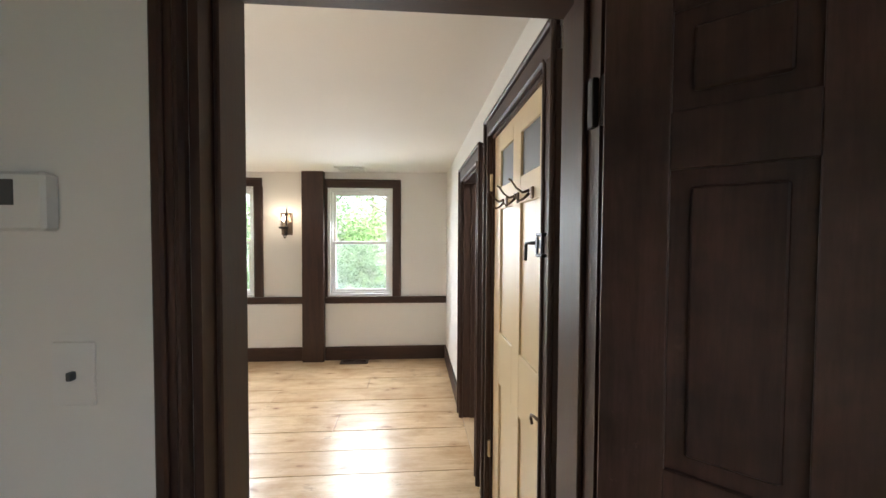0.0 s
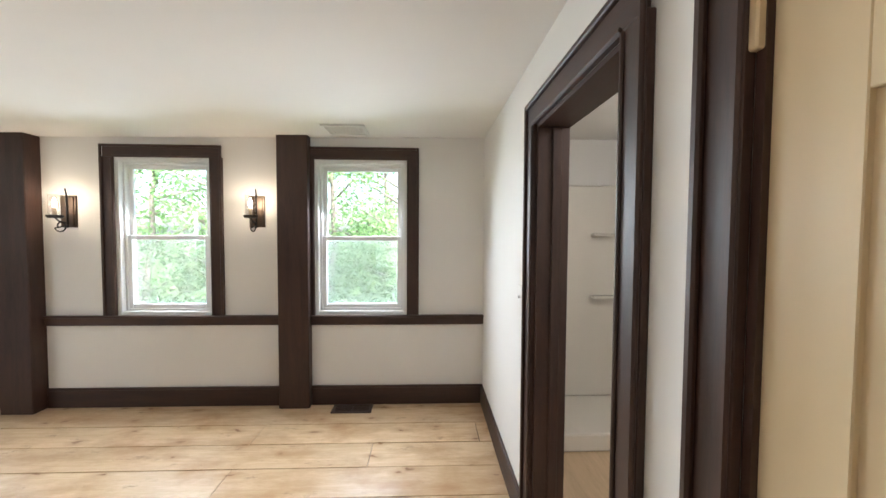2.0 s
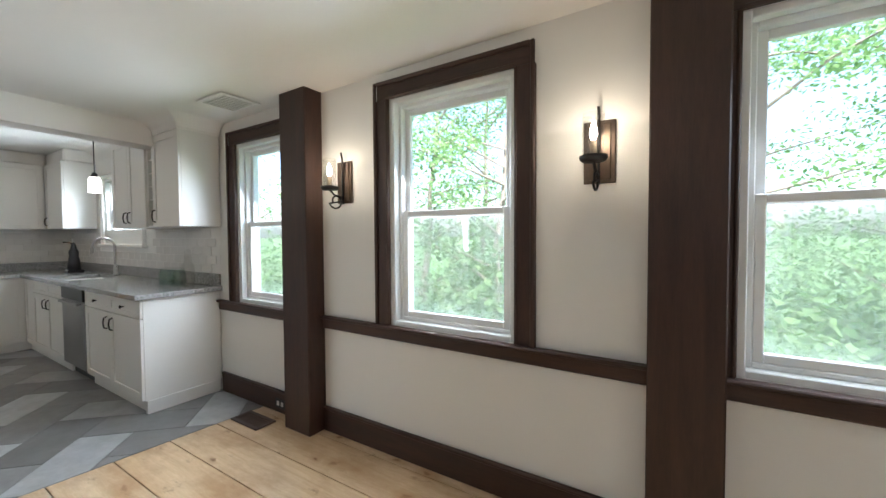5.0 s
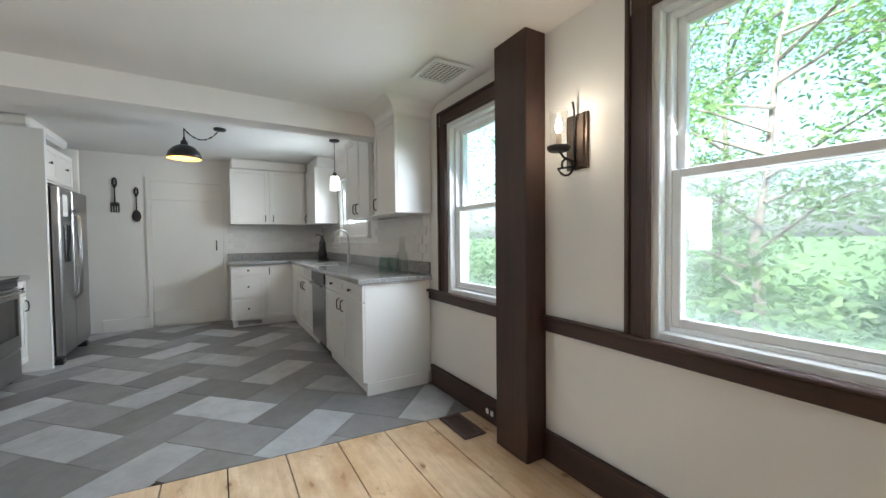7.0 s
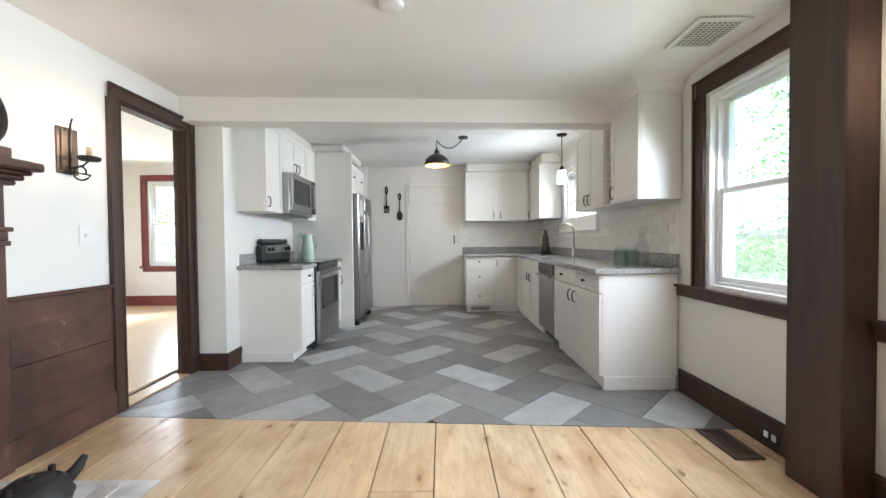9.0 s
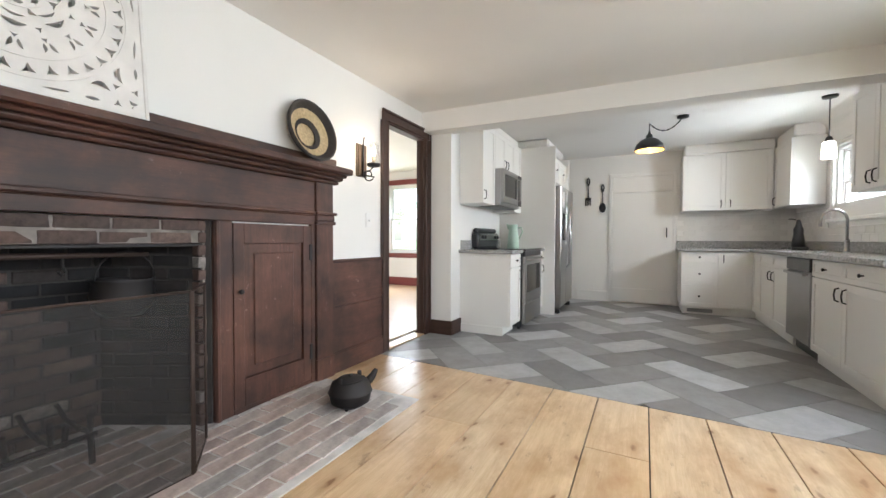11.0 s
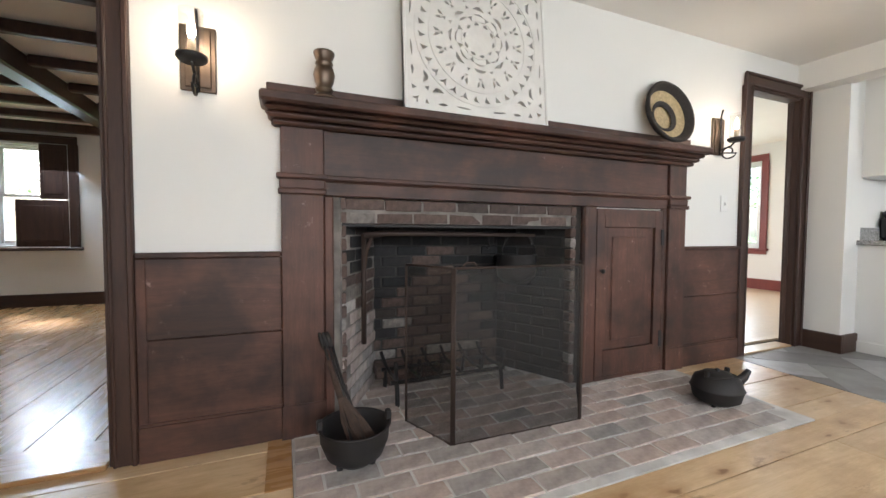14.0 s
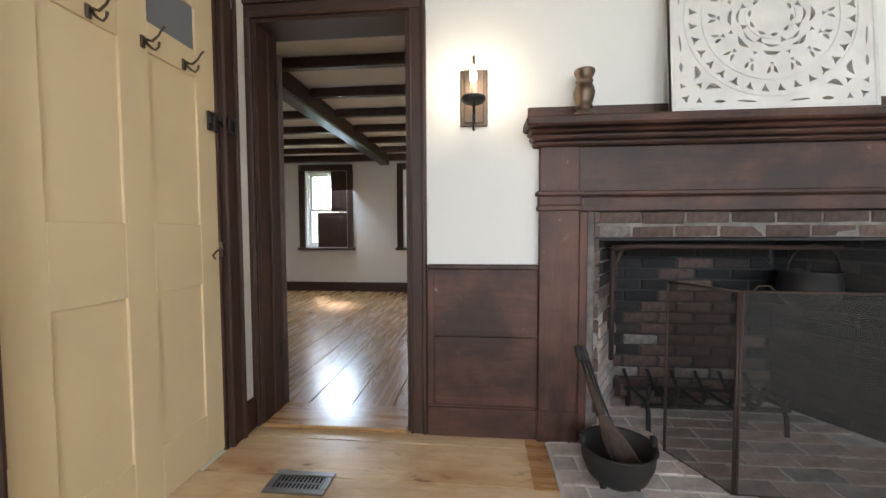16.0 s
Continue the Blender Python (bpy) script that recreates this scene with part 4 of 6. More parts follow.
# range side
FRONT_S = 1.89
c = cabinet("base_cabinet", (-5.5, 1.55, 0), "white base cabinet with a drawer and plain side", "range side cabinets", (-5.675, KITCHEN_SOUTH + 0.004, 0.10, -5.30, FRONT_S - 0.02, 0.875), (-5.675, KITCHEN_SOUTH + 0.004, 0, -5.30, 1.80, 0.10), (-5.302, KITCHEN_SOUTH + 0.06, 0, -5.288, 1.81, 0.09))
front(c, -5.675, -5.30, 0.73, 0.87, FRONT_S, 1, "knob", name="drawer")
front(c, -5.675, -5.30, 0.105, 0.725, FRONT_S, 1, "pull_high", at=0.12)
c = cabinet("base_cabinet", (-6.6, 1.55, 0), "narrow white base cabinet beside the range", "range side cabinets", (-6.745, KITCHEN_SOUTH + 0.004, 0.10, -6.455, FRONT_S - 0.02, 0.875), (-6.745, KITCHEN_SOUTH + 0.004, 0, -6.455, 1.80, 0.10))
front(c, -6.745, -6.455, 0.73, 0.87, FRONT_S, 1, "knob", name="drawer")
front(c, -6.745, -6.455, 0.105, 0.725, FRONT_S, 1, "pull_high", at=0.12)
for x0, x1 in ((-5.682, -5.27), (-6.75, -6.45)):
    wt = thing("worktop", ((x0 + x1) / 2, 1.57, 0.875), "short grey granite worktop beside the range", "worktop")
    part("slab", boxes((x0, KITCHEN_SOUTH + 0.002, 0.876, x1, 1.92, 0.915), bevel=0.004), GRANITE, wt)
    part("upstand", boxes((x0, KITCHEN_SOUTH + 0.003, 0.916, x1, KITCHEN_SOUTH + 0.025, 1.02), bevel=0.003), GRANITE, wt)
rg = thing("range", (-6.07, 1.6, 0), "stainless electric range with black glass oven door", "stove")
part("body", boxes((-6.44, KITCHEN_SOUTH + 0.01, 0.03, -5.69, 1.90, 0.90), bevel=0.003), BLACK, rg)
part("cooktop", boxes((-6.445, KITCHEN_SOUTH + 0.01, 0.901, -5.685, 1.94, 0.922), bevel=0.004), BLACKG, rg, "black glass cooktop")
od = part("oven_door", boxes((-6.435, 1.902, 0.30, -5.695, 1.945, 0.83), bevel=0.006), STEELX, rg, "steel oven door")
part("oven_window", boxes((-6.37, 1.944, 0.42, -5.76, 1.949, 0.74), bevel=0.002), BLACKG, od, "black oven glass")
part("handle", tube([(-6.38, 1.94, 0.79), (-6.38, 1.985, 0.795), (-5.75, 1.985, 0.795), (-5.75, 1.94, 0.79)], 0.012), STEELX, od)
part("trim_strip", boxes((-6.435, 1.902, 0.835, -5.695, 1.935, 0.898), bevel=0.004), BLACK, rg)
part("drawer", boxes((-6.435, 1.902, 0.06, -5.695, 1.94, 0.29), bevel=0.006), STEELX, rg, "steel storage drawer")
bg = part("backguard", boxes((-6.43, KITCHEN_SOUTH + 0.012, 0.922, -5.70, 1.36, 1.11), (-6.40, KITCHEN_SOUTH + 0.012, 1.11, -5.73, 1.34, 1.17), bevel=0.02), BLACK, rg, "black control backguard")
part("control_face", boxes((-6.38, 1.355, 1.02, -5.75, 1.368, 1.10), bevel=0.003), STEELX, bg)
for x in (-6.33, -6.25, -5.88, -5.80):
    part("control_knob", moved(lathe([(0, 0.03), (0.02, 0.028), (0.022, 0), (0, 0)], 14), Matrix.Translation((x, 1.366, 1.06)) @ Matrix.Rotation(radians(-90), 4, "X")), BLACK, bg)
for x in (-6.42, -5.72):
    part("foot", lathe([(0, 0), (0.018, 0), (0.018, 0.031), (0, 0.031)], 10, (x, 1.86, 0.002)), BLACK, rg)
mw = thing("microwave", (-6.07, 1.45, 1.435), "stainless over-range microwave under the wall cabinets", "microwave")
part("body", boxes((-6.44, KITCHEN_SOUTH + 0.005, 1.435, -5.69, 1.64, 1.862), bevel=0.006), STEELX, mw)
dd = part("door", boxes((-6.28, 1.642, 1.465, -5.692, 1.675, 1.860), bevel=0.004), STEELX, mw)
part("window", boxes((-6.22, 1.674, 1.54, -5.75, 1.678, 1.80), bevel=0.002), BLACKG, dd)
part("control_panel", boxes((-6.438, 1.642, 1.465, -6.285, 1.673, 1.860), bevel=0.004), BLACKG, mw)
part("handle", tube([(-6.27, 1.67, 1.52), (-6.27, 1.71, 1.53), (-6.27, 1.71, 1.79), (-6.27, 1.67, 1.80)], 0.009), STEEL, dd)
part("vent_grille", boxes((-6.40, 1.35, 1.427, -5.73, 1.62, 1.436)), DIM, mw)
c = upper("wall_cabinet", (-5.5, 1.42, 1.43), "tall white wall cabinet beside the microwave", (-5.685, KITCHEN_SOUTH + 0.004, 1.43, -5.30, 1.555, 2.30))
front(c, -5.685, -5.30, 1.43, 2.30, 1.575, 1, "pull_low", at=0.9)
c = upper("wall_cabinet", (-6.07, 1.42, 1.866), "white wall cabinet over the microwave", (-6.445, KITCHEN_SOUTH + 0.004, 1.866, -5.69, 1.555, 2.30))
front(c, -6.445, -6.07, 1.866, 2.30, 1.575, 1, "pull_low", at=0.88)
front(c, -6.07, -5.69, 1.866, 2.30, 1.575, 1, "pull_low", at=0.12)
c = upper("wall_cabinet", (-6.6, 1.42, 1.40), "white wall cabinet beside the microwave", (-6.745, KITCHEN_SOUTH + 0.004, 1.40, -6.45, 1.555, 2.30))
front(c, -6.745, -6.45, 1.40, 2.30, 1.575, 1)
c = cabinet("fridge_surround", (-7.3, 1.6, 0), "white tall panel and cabinet round the refrigerator", "range side cabinets", (-7.78, KITCHEN_SOUTH + 0.004, 1.83, -6.80, 1.98, 2.20))
part("side_panel", boxes((-6.798, KITCHEN_SOUTH + 0.004, 0, -6.75, 2.05, 2.30), bevel=0.002), WHITE, c)
part("side_panel", boxes((-7.82, KITCHEN_SOUTH + 0.004, 0, -7.782, 2.05, 2.30), bevel=0.002), WHITE, c)
front(c, -7.78, -7.29, 1.85, 2.20, 2.0, 1, "knob")
front(c, -7.29, -6.80, 1.85, 2.20, 2.0, 1, "knob")
structure("soffit_range", boxes((-6.75, KITCHEN_SOUTH, 2.302, -5.30, 1.54, 2.419), (-7.82, KITCHEN_SOUTH, 2.302, -6.75, 1.96, 2.419), bevel=0.03), CEIL, "white coved soffit over the range", "soffit")
fg = thing("refrigerator", (-7.3, 1.7, 0), "stainless side-by-side refrigerator with dispenser", "refrigerator")
part("body", boxes((-7.76, KITCHEN_SOUTH + 0.02, 0.03, -6.83, 2.04, 1.78), bevel=0.006), BLACK, fg)
dl = part("freezer_door", boxes((-7.22, 2.045, 0.09, -6.832, 2.12, 1.775), bevel=0.014), STEEL, fg, "steel freezer door")
dr = part("fridge_door", boxes((-7.757, 2.045, 0.09, -7.228, 2.12, 1.775), bevel=0.014), STEEL, fg, "steel fridge door")
part("dispenser", boxes((-7.15, 2.115, 1.02, -6.93, 2.124, 1.40), bevel=0.006), BLACKG, dl, "black water dispenser")
for d_, x in ((dl, -7.19), (dr, -7.26)):
    part("handle", tube([(x, 2.115, 0.62), (x, 2.165, 0.68), (x, 2.175, 1.1), (x, 2.165, 1.5), (x, 2.115, 1.56)], 0.013), STEEL, d_)
part("paper", boxes((-7.06, 2.120, 1.48, -6.92, 2.123, 1.70)), PLATEW, dl, "white paper note")
for x in (-6.90, -7.70):
    part("foot", boxes((x - 0.04, 1.95, 0.002, x + 0.04, 2.10, 0.06), bevel=0.005), BLACK, fg)

# pantry door in the end wall
pd = thing("pantry_door", (WEST, 3.09, 0), "white painted board door in the kitchen wall", "door")
part("leaf", boxes((WEST, 2.66, 0.02, WEST + 0.012, 3.52, 2.05), bevel=0.002), WHITE, pd)
for z0, z1 in ((0.02, 0.24), (1.80, 2.05)):
    part("board", boxes((WEST + 0.011, 2.66, z0, WEST + 0.026, 3.52, z1), bevel=0.004), WHITE, pd)
part("handle", tube([(WEST + 0.012, 3.44, 1.08), (WEST + 0.045, 3.44, 1.09), (WEST + 0.045, 3.44, 1.21), (WEST + 0.012, 3.44, 1.22)], 0.009), IRON, pd, "black door pull")
structure("trim_pantry", boxes((WEST, 2.60, 0, WEST + 0.02, 2.655, 2.11), (WEST, 3.525, 0, WEST + 0.02, 3.575, 2.11), (WEST, 2.655, 2.055, WEST + 0.02, 3.525, 2.11), bevel=0.004), WHITE, "white door trim", "trim")

# big wall fork and spoon
fk = thing("wall_fork", (WEST, 2.27, 1.62), "large black iron wall fork ornament", "ornament")
bm = tube([(WEST + 0.012, 2.27, 1.74), (WEST + 0.012, 2.27, 1.95)], [0.020, 0.013], None, 8, 0.5)
tube([(WEST + 0.012, 2.27, 1.95), (WEST + 0.012, 2.25, 2.0), (WEST + 0.012, 2.255, 2.06), (WEST + 0.012, 2.27, 2.08), (WEST + 0.012, 2.285, 2.06), (WEST + 0.012, 2.29, 2.0), (WEST + 0.012, 2.27, 1.95)], 0.012, bm)
part("handle", bm, BLACK, fk)
bm = boxes((WEST + 0.004, 2.222, 1.70, WEST + 0.02, 2.318, 1.75), bevel=0.008)
for i in range(4):
    box(bm, WEST + 0.004, 2.222 + i * 0.027, 1.615, WEST + 0.018, 2.237 + i * 0.027, 1.705, bevel=0.004)
part("tines", bm, BLACK, fk)
sp = thing("wall_spoon", (WEST, 2.50, 1.50), "large black iron wall spoon ornament", "ornament")
bm = tube([(WEST + 0.012, 2.50, 1.62), (WEST + 0.012, 2.50, 1.84)], [0.016, 0.012], None, 8, 0.5)
tube([(WEST + 0.012, 2.50, 1.84), (WEST + 0.012, 2.48, 1.89), (WEST + 0.012, 2.485, 1.94), (WEST + 0.012, 2.50, 1.96), (WEST + 0.012, 2.515, 1.94), (WEST + 0.012, 2.52, 1.89), (WEST + 0.012, 2.50, 1.84)], 0.011, bm)
part("handle", bm, BLACK, sp)
part("bowl", moved(lathe([(0, -0.5), (0.3, -0.42), (0.48, -0.15), (0.5, 0.05), (0.4, 0.3), (0.2, 0.48), (0, 0.5)], 20), Matrix.Translation((WEST + 0.016, 2.50, 1.57)) @ Matrix.Diagonal((0.022, 0.105, 0.16, 1))), BLACK, sp)


def pendant_shade(t, x, y, z):
    sh_ = part("shade", lathe([(0.03, 0.15), (0.05, 0.145), (0.10, 0.12), (0.145, 0.07), (0.165, 0.0), (0.160, 0.0), (0.140, 0.065), (0.095, 0.112), (0.03, 0.135)], 32, (x, y, z)), BLACK, t, "black enamel dome shade")
    part("lining", lathe([(0.157, 0.004), (0.137, 0.063), (0.09, 0.108), (0.0, 0.125)], 28, (x, y, z)), painted("gold_lining", (0.70, 0.45, 0.12), 0.4), sh_, "gold inner lining")
    part("bulb", lathe([(0, 0.03), (0.03, 0.045), (0.035, 0.07), (0.015, 0.11), (0, 0.12)], 14, (x, y, z)), WARMIN, sh_)
    part("cap", lathe([(0.035, 0.14), (0.035, 0.18), (0.015, 0.20), (0.01, 0.23), (0, 0.23)], 16, (x, y, z)), BLACK, t)


pl = thing("pendant_lamp", (-6.6, 3.17, KITCHEN_CEILING), "black dome pendant lamp swagged on a chain", "lamp")
pendant_shade(pl, -6.6, 3.17, 2.09)
bm = tube([(-6.6, 3.17, 2.31), (-6.6, 3.17, 2.415)], 0.006)
for i in range(13):
    a = i / 13
    b_ = (i + 1) / 13
    f_ = lambda s: (-6.6 + 0.12 * s, 3.17 + 0.33 * s, 2.41 - 0.46 * s * (1 - s))
    tube([f_(a), f_(b_)], 0.008 if i % 2 else 0.005, bm)
part("chain", bm, IRON, pl)
part("ceiling_rose", lathe([(0, 0), (0.062, 0), (0.058, -0.022), (0.02, -0.03), (0, -0.03)], 20, (-6.48, 3.50, KITCHEN_CEILING)), BLACK, pl)
pl = thing("mini_pendant", (-6.40, 4.70, KITCHEN_CEILING), "small pendant lamp with white glass shade", "lamp")
part("ceiling_rose", lathe([(0, 0), (0.062, 0), (0.058, -0.02), (0.02, -0.028), (0, -0.028)], 20, (-6.40, 4.70, KITCHEN_CEILING)), BLACK, pl)
part("stem", tube([(-6.40, 4.70, 2.40), (-6.40, 4.70, 2.02)], 0.005), BLACK, pl)
part("holder", lathe([(0, 0.05), (0.02, 0.05), (0.035, 0.0), (0, 0)], 16, (-6.40, 4.70, 1.98)), BLACK, pl)
part("shade", lathe([(0.035, 0.0), (0.05, -0.01), (0.055, -0.16), (0.05, -0.16), (0.045, -0.012), (0, -0.01)], 24, (-6.40, 4.70, 1.98)), OPAL, pl, "white opal glass shade")
lamp_k = new("kitchen_lamp", bpy.data.lights.new("kitchen_lamp", "POINT"))
lamp_k.data.energy, lamp_k.data.color, lamp_k.data.shadow_soft_size = 1.4, (1, 0.72, 0.4), 0.03
lamp_k.location = (-6.6, 3.17, 2.06)

# things on the worktops
pt = thing("jug", (-6.58, 1.52, 0.915), "mint green enamel jug on the worktop", "jug")
part("body", lathe([(0, 0), (0.075, 0), (0.08, 0.01), (0.072, 0.16), (0.055, 0.27), (0.062, 0.32), (0.057, 0.32), (0.05, 0.27), (0, 0.25)], 28, (-6.58, 1.52, 0.916)), MINT, pt)
part("handle", tube([(-6.60, 1.575, 1.19), (-6.60, 1.63, 1.20), (-6.60, 1.645, 1.13), (-6.60, 1.59, 1.03)], 0.008), MINT, pt)
part("spout", tube([(-6.57, 1.475, 1.18), (-6.57, 1.45, 1.22), (-6.57, 1.43, 1.245)], [0.03, 0.02, 0.012]), MINT, pt)
cg = thing("coffee_grinder", (-7.55, 4.80, 0.915), "small black iron coffee mill", "mill")
part("base", boxes((-7.63, 4.72, 0.916, -7.47, 4.88, 0.95), bevel=0.01), BLACK, cg)
part("body", lathe([(0, 0), (0.07, 0), (0.06, 0.08), (0.045, 0.17), (0.05, 0.22), (0.03, 0.26), (0.02, 0.32), (0, 0.34)], 20, (-7.55, 4.80, 0.95)), BLACK, cg)
part("crank", tube([(-7.55, 4.80, 1.27), (-7.53, 4.74, 1.29), (-7.53, 4.70, 1.29)], 0.007), IRON, cg)
for i, (x, y, s) in enumerate(((-5.05, 4.80, 1.0), (-4.93, 4.84, 0.95))):
    j = thing("glass_jar", (x, y, 0.915), "green-tinted glass jar with wire clip", "jar", "jars on the worktop")
    part("jar", lathe([(0, 0.004), (0.058 * s, 0), (0.062 * s, 0.01), (0.062 * s, 0.11), (0.05 * s, 0.125), (0.05 * s, 0.135), (0.046 * s, 0.135), (0.046 * s, 0.12), (0.057 * s, 0.105), (0.057 * s, 0.012), (0, 0.01)], 24, (x, y, 0.916)), GREENG, j)
    part("lid", lathe([(0, 0.16), (0.03 * s, 0.158), (0.05 * s, 0.145), (0.052 * s, 0.137), (0, 0.137)], 24, (x, y, 0.916)), CLEARG, j)
    part("clip", tube([(x - 0.052, y - 0.02, 1.045), (x - 0.066, y - 0.02, 1.03), (x - 0.066, y - 0.02, 0.99)], 0.0025), STEEL, j)
j = thing("glass_bottle", (-4.80, 4.86, 0.915), "tall clear glass bottle with stopper", "bottle")
part("bottle", lathe([(0, 0.004), (0.05, 0), (0.054, 0.012), (0.054, 0.17), (0.03, 0.21), (0.028, 0.26), (0.034, 0.27), (0.024, 0.27), (0.024, 0.21), (0.048, 0.165), (0.048, 0.014), (0, 0.012)], 24, (-4.80, 4.86, 0.916)), CLEARG, j)
part("stopper", lathe([(0, 0), (0.022, 0), (0.03, 0.02), (0.02, 0.045), (0, 0.05)], 16, (-4.80, 4.86, 1.187)), CLEARG, j)


# ---------------- vents, outlets, registers ----------------
def grille(name, x0, x1, y0, y1, z, down, mat, label, nx, ny, category="vent", back=None):
    s = -1 if down else 1
    t = thing(name, ((x0 + x1) / 2, (y0 + y1) / 2, z), label, category)
    w = 0.03
    part("frame", boxes((x0, y0, z, x1, y0 + w, z + 0.010 * s), (x0, y1 - w, z, x1, y1, z + 0.010 * s), (x0, y0 + w, z, x0 + w, y1 - w, z + 0.010 * s), (x1 - w, y0 + w, z, x1, y1 - w, z + 0.010 * s), bevel=0.003), mat, t)
    # No duct behind: its shade is the colour of this flat sheet.
    part("backing", boxes((x0 + w, y0 + w, z, x1 - w, y1 - w, z + 0.002 * s)), back or GAP, t, "flat sheet coloured as the shaded duct")
    for i in range(nx):
        x = x0 + w + (x1 - x0 - 2 * w) * (i + 0.5) / nx
        part("slat", boxes((x - 0.003, y0 + w, z + 0.002 * s, x + 0.003, y1 - w, z + 0.005 * s)), mat, t)
    for i in range(ny):
        y = y0 + w + (y1 - y0 - 2 * w) * (i + 0.5) / ny
        part("slat", boxes((x0 + w, y - 0.003, z + 0.002 * s, x1 - w, y + 0.003, z + 0.0045 * s)), mat, t)
    return t


grille("ceiling_vent", -0.76, -0.42, 4.565, 4.86, 2.338, True, PLATEW, "white louvred ceiling vent", 4, 11, back=painted("grey_duct_shade", (0.35, 0.33, 0.31), 0.7))
grille("ceiling_vent", -4.02, -3.69, 4.59, 4.875, 2.300, True, PLATEW, "white ceiling return grille", 12, 8)
grille("floor_register", -0.75, -0.41, 4.80, 4.965, 0.004, False, BROWNV, "brown metal floor register", 1, 8, "register")
grille("floor_register", -3.90, -3.58, 4.71, 4.87, 0.004, False, BROWNV, "brown metal floor register", 1, 8, "register")
grille("floor_register", -0.03, 0.225, 1.42, 1.56, 0.004, False, STEELX, "steel floor register set in boards", 12, 1, "register")
for x, y, z in ((-3.68, NORTH - 0.025, 0.075),):
    o = thing("wall_outlet", (x, y, z), "dark brown outlet set in the baseboard", "outlet")
    p = part("plate", boxes((x - 0.06, y - 0.005, z - 0.036, x + 0.06, y, z + 0.036), bevel=0.002), BLACK, o)
    for dx in (-0.025, 0.025):
        part("socket", boxes((x + dx - 0.014, y - 0.008, z - 0.017, x + dx + 0.014, y - 0.004, z + 0.017), bevel=0.003), PLATEW, p)
o = thing("wall_outlet", (-8.69, -1.5, 0.42), "white wall outlet under the window", "outlet")
part("plate", boxes((-8.70, -2.38, 0.36, -8.694, -2.31, 0.48), bevel=0.002), PLATEW, o)
DET = 2.336
sd = thing("smoke_detector", (-3.61, 2.98, DET), "round white smoke detector on the ceiling", "detector")
part("body", lathe([(0, 0), (0.065, 0), (0.062, -0.02), (0.045, -0.034), (0, -0.036)], 28, (-3.61, 2.98, DET + 0.006)), PLATEW, sd)

# ---------------- fireplace ----------------
Y = SOUTH


def brick_mesh(name, w, d, h, seed):
    rnd = random.Random(seed)
    bm = boxes((-w / 2, -d / 2, -h / 2, w / 2, d / 2, h / 2), bevel=min(w, d, h) * 0.09)
    for v in bm.verts:
        v.co += Vector((rnd.uniform(-1, 1), rnd.uniform(-1, 1), rnd.uniform(-1, 1))) * 0.0022
    return bm


def shared(name, w, d, h, mat, count=4):
    return [solid(name, brick_mesh(name, w, d, h, 7 + i), mat) for i in range(count)]


def lay(name, me, p, rz, parent, rnd, wobble=0.003):
    ob = new(name, me)
    ob.parent = parent
    ob.matrix_basis = pose(p[0] + rnd.uniform(-wobble, wobble), p[1] + rnd.uniform(-wobble, wobble), p[2] + rnd.uniform(-wobble, wobble) * 0.6, rnd.uniform(-0.7, 0.7), rnd.uniform(-0.7, 0.7), rz + rnd.uniform(-0.7, 0.7))
    return ob


# panelled surround
sr = holder("mantel_surround", "worn brown painted wooden fireplace surround", "fireplace surround")
for x0, x1, nm in ((-1.105, -0.92, "pilaster"), (-3.55, -3.385, "pilaster")):
    p = part(nm, boxes((x0, Y, 0, x1, Y + 0.045, 1.49), bevel=0.004), OLDV, sr)
    part("capital", boxes((x0 - 0.012, Y + 0.002, 1.13, x1 + 0.012, Y + 0.062, 1.155), (x0 - 0.006, Y + 0.002, 1.155, x1 + 0.006, Y + 0.055, 1.20), (x0 - 0.018, Y + 0.002, 1.20, x1 + 0.018, Y + 0.070, 1.222), bevel=0.005), OLDX, p)
    part("plinth", boxes((x0 - 0.006, Y + 0.001, 0, x1 + 0.006, Y + 0.052, 0.16), bevel=0.004), OLDV, p)
part("stile", boxes((-1.15, Y, 0, -1.107, Y + 0.030, 1.128), bevel=0.006), OLDV, sr)
part("stile", boxes((-2.76, Y, 0, -2.652, Y + 0.030, 1.128), (-2.680, Y + 0.028, 0, -2.655, Y + 0.042, 1.128), bevel=0.005), OLDV, sr)
part("stile", boxes((-3.383, Y, 0, -3.345, Y + 0.030, 1.128), bevel=0.005), OLDV, sr)
part("architrave", boxes((-3.383, Y, 1.128, -1.107, Y + 0.034, 1.20), bevel=0.004), OLDX, sr)
part("moulding", boxes((-3.383, Y + 0.001, 1.20, -1.107, Y + 0.055, 1.222), (-3.383, Y + 0.001, 1.19, -1.107, Y + 0.044, 1.20), bevel=0.005), OLDX, sr)
part("frieze", boxes((-3.383, Y, 1.222, -1.107, Y + 0.028, 1.43), bevel=0.002), OLDX, sr)
part("crown", boxes((-3.585, Y, 1.43, -0.885, Y + 0.075, 1.455), (-3.60, Y, 1.455, -0.87, Y + 0.105, 1.48), (-3.61, Y, 1.48, -0.86, Y + 0.135, 1.50), bevel=0.010), OLDX, sr)
part("mantel_shelf", boxes((-3.63, Y, 1.50, -0.842, Y + 0.175, 1.545), bevel=0.010), OLDX, sr)
part("back_strip", boxes((-3.615, Y, 1.545, -0.865, Y + 0.02, 1.625), bevel=0.004), OLDX, sr)
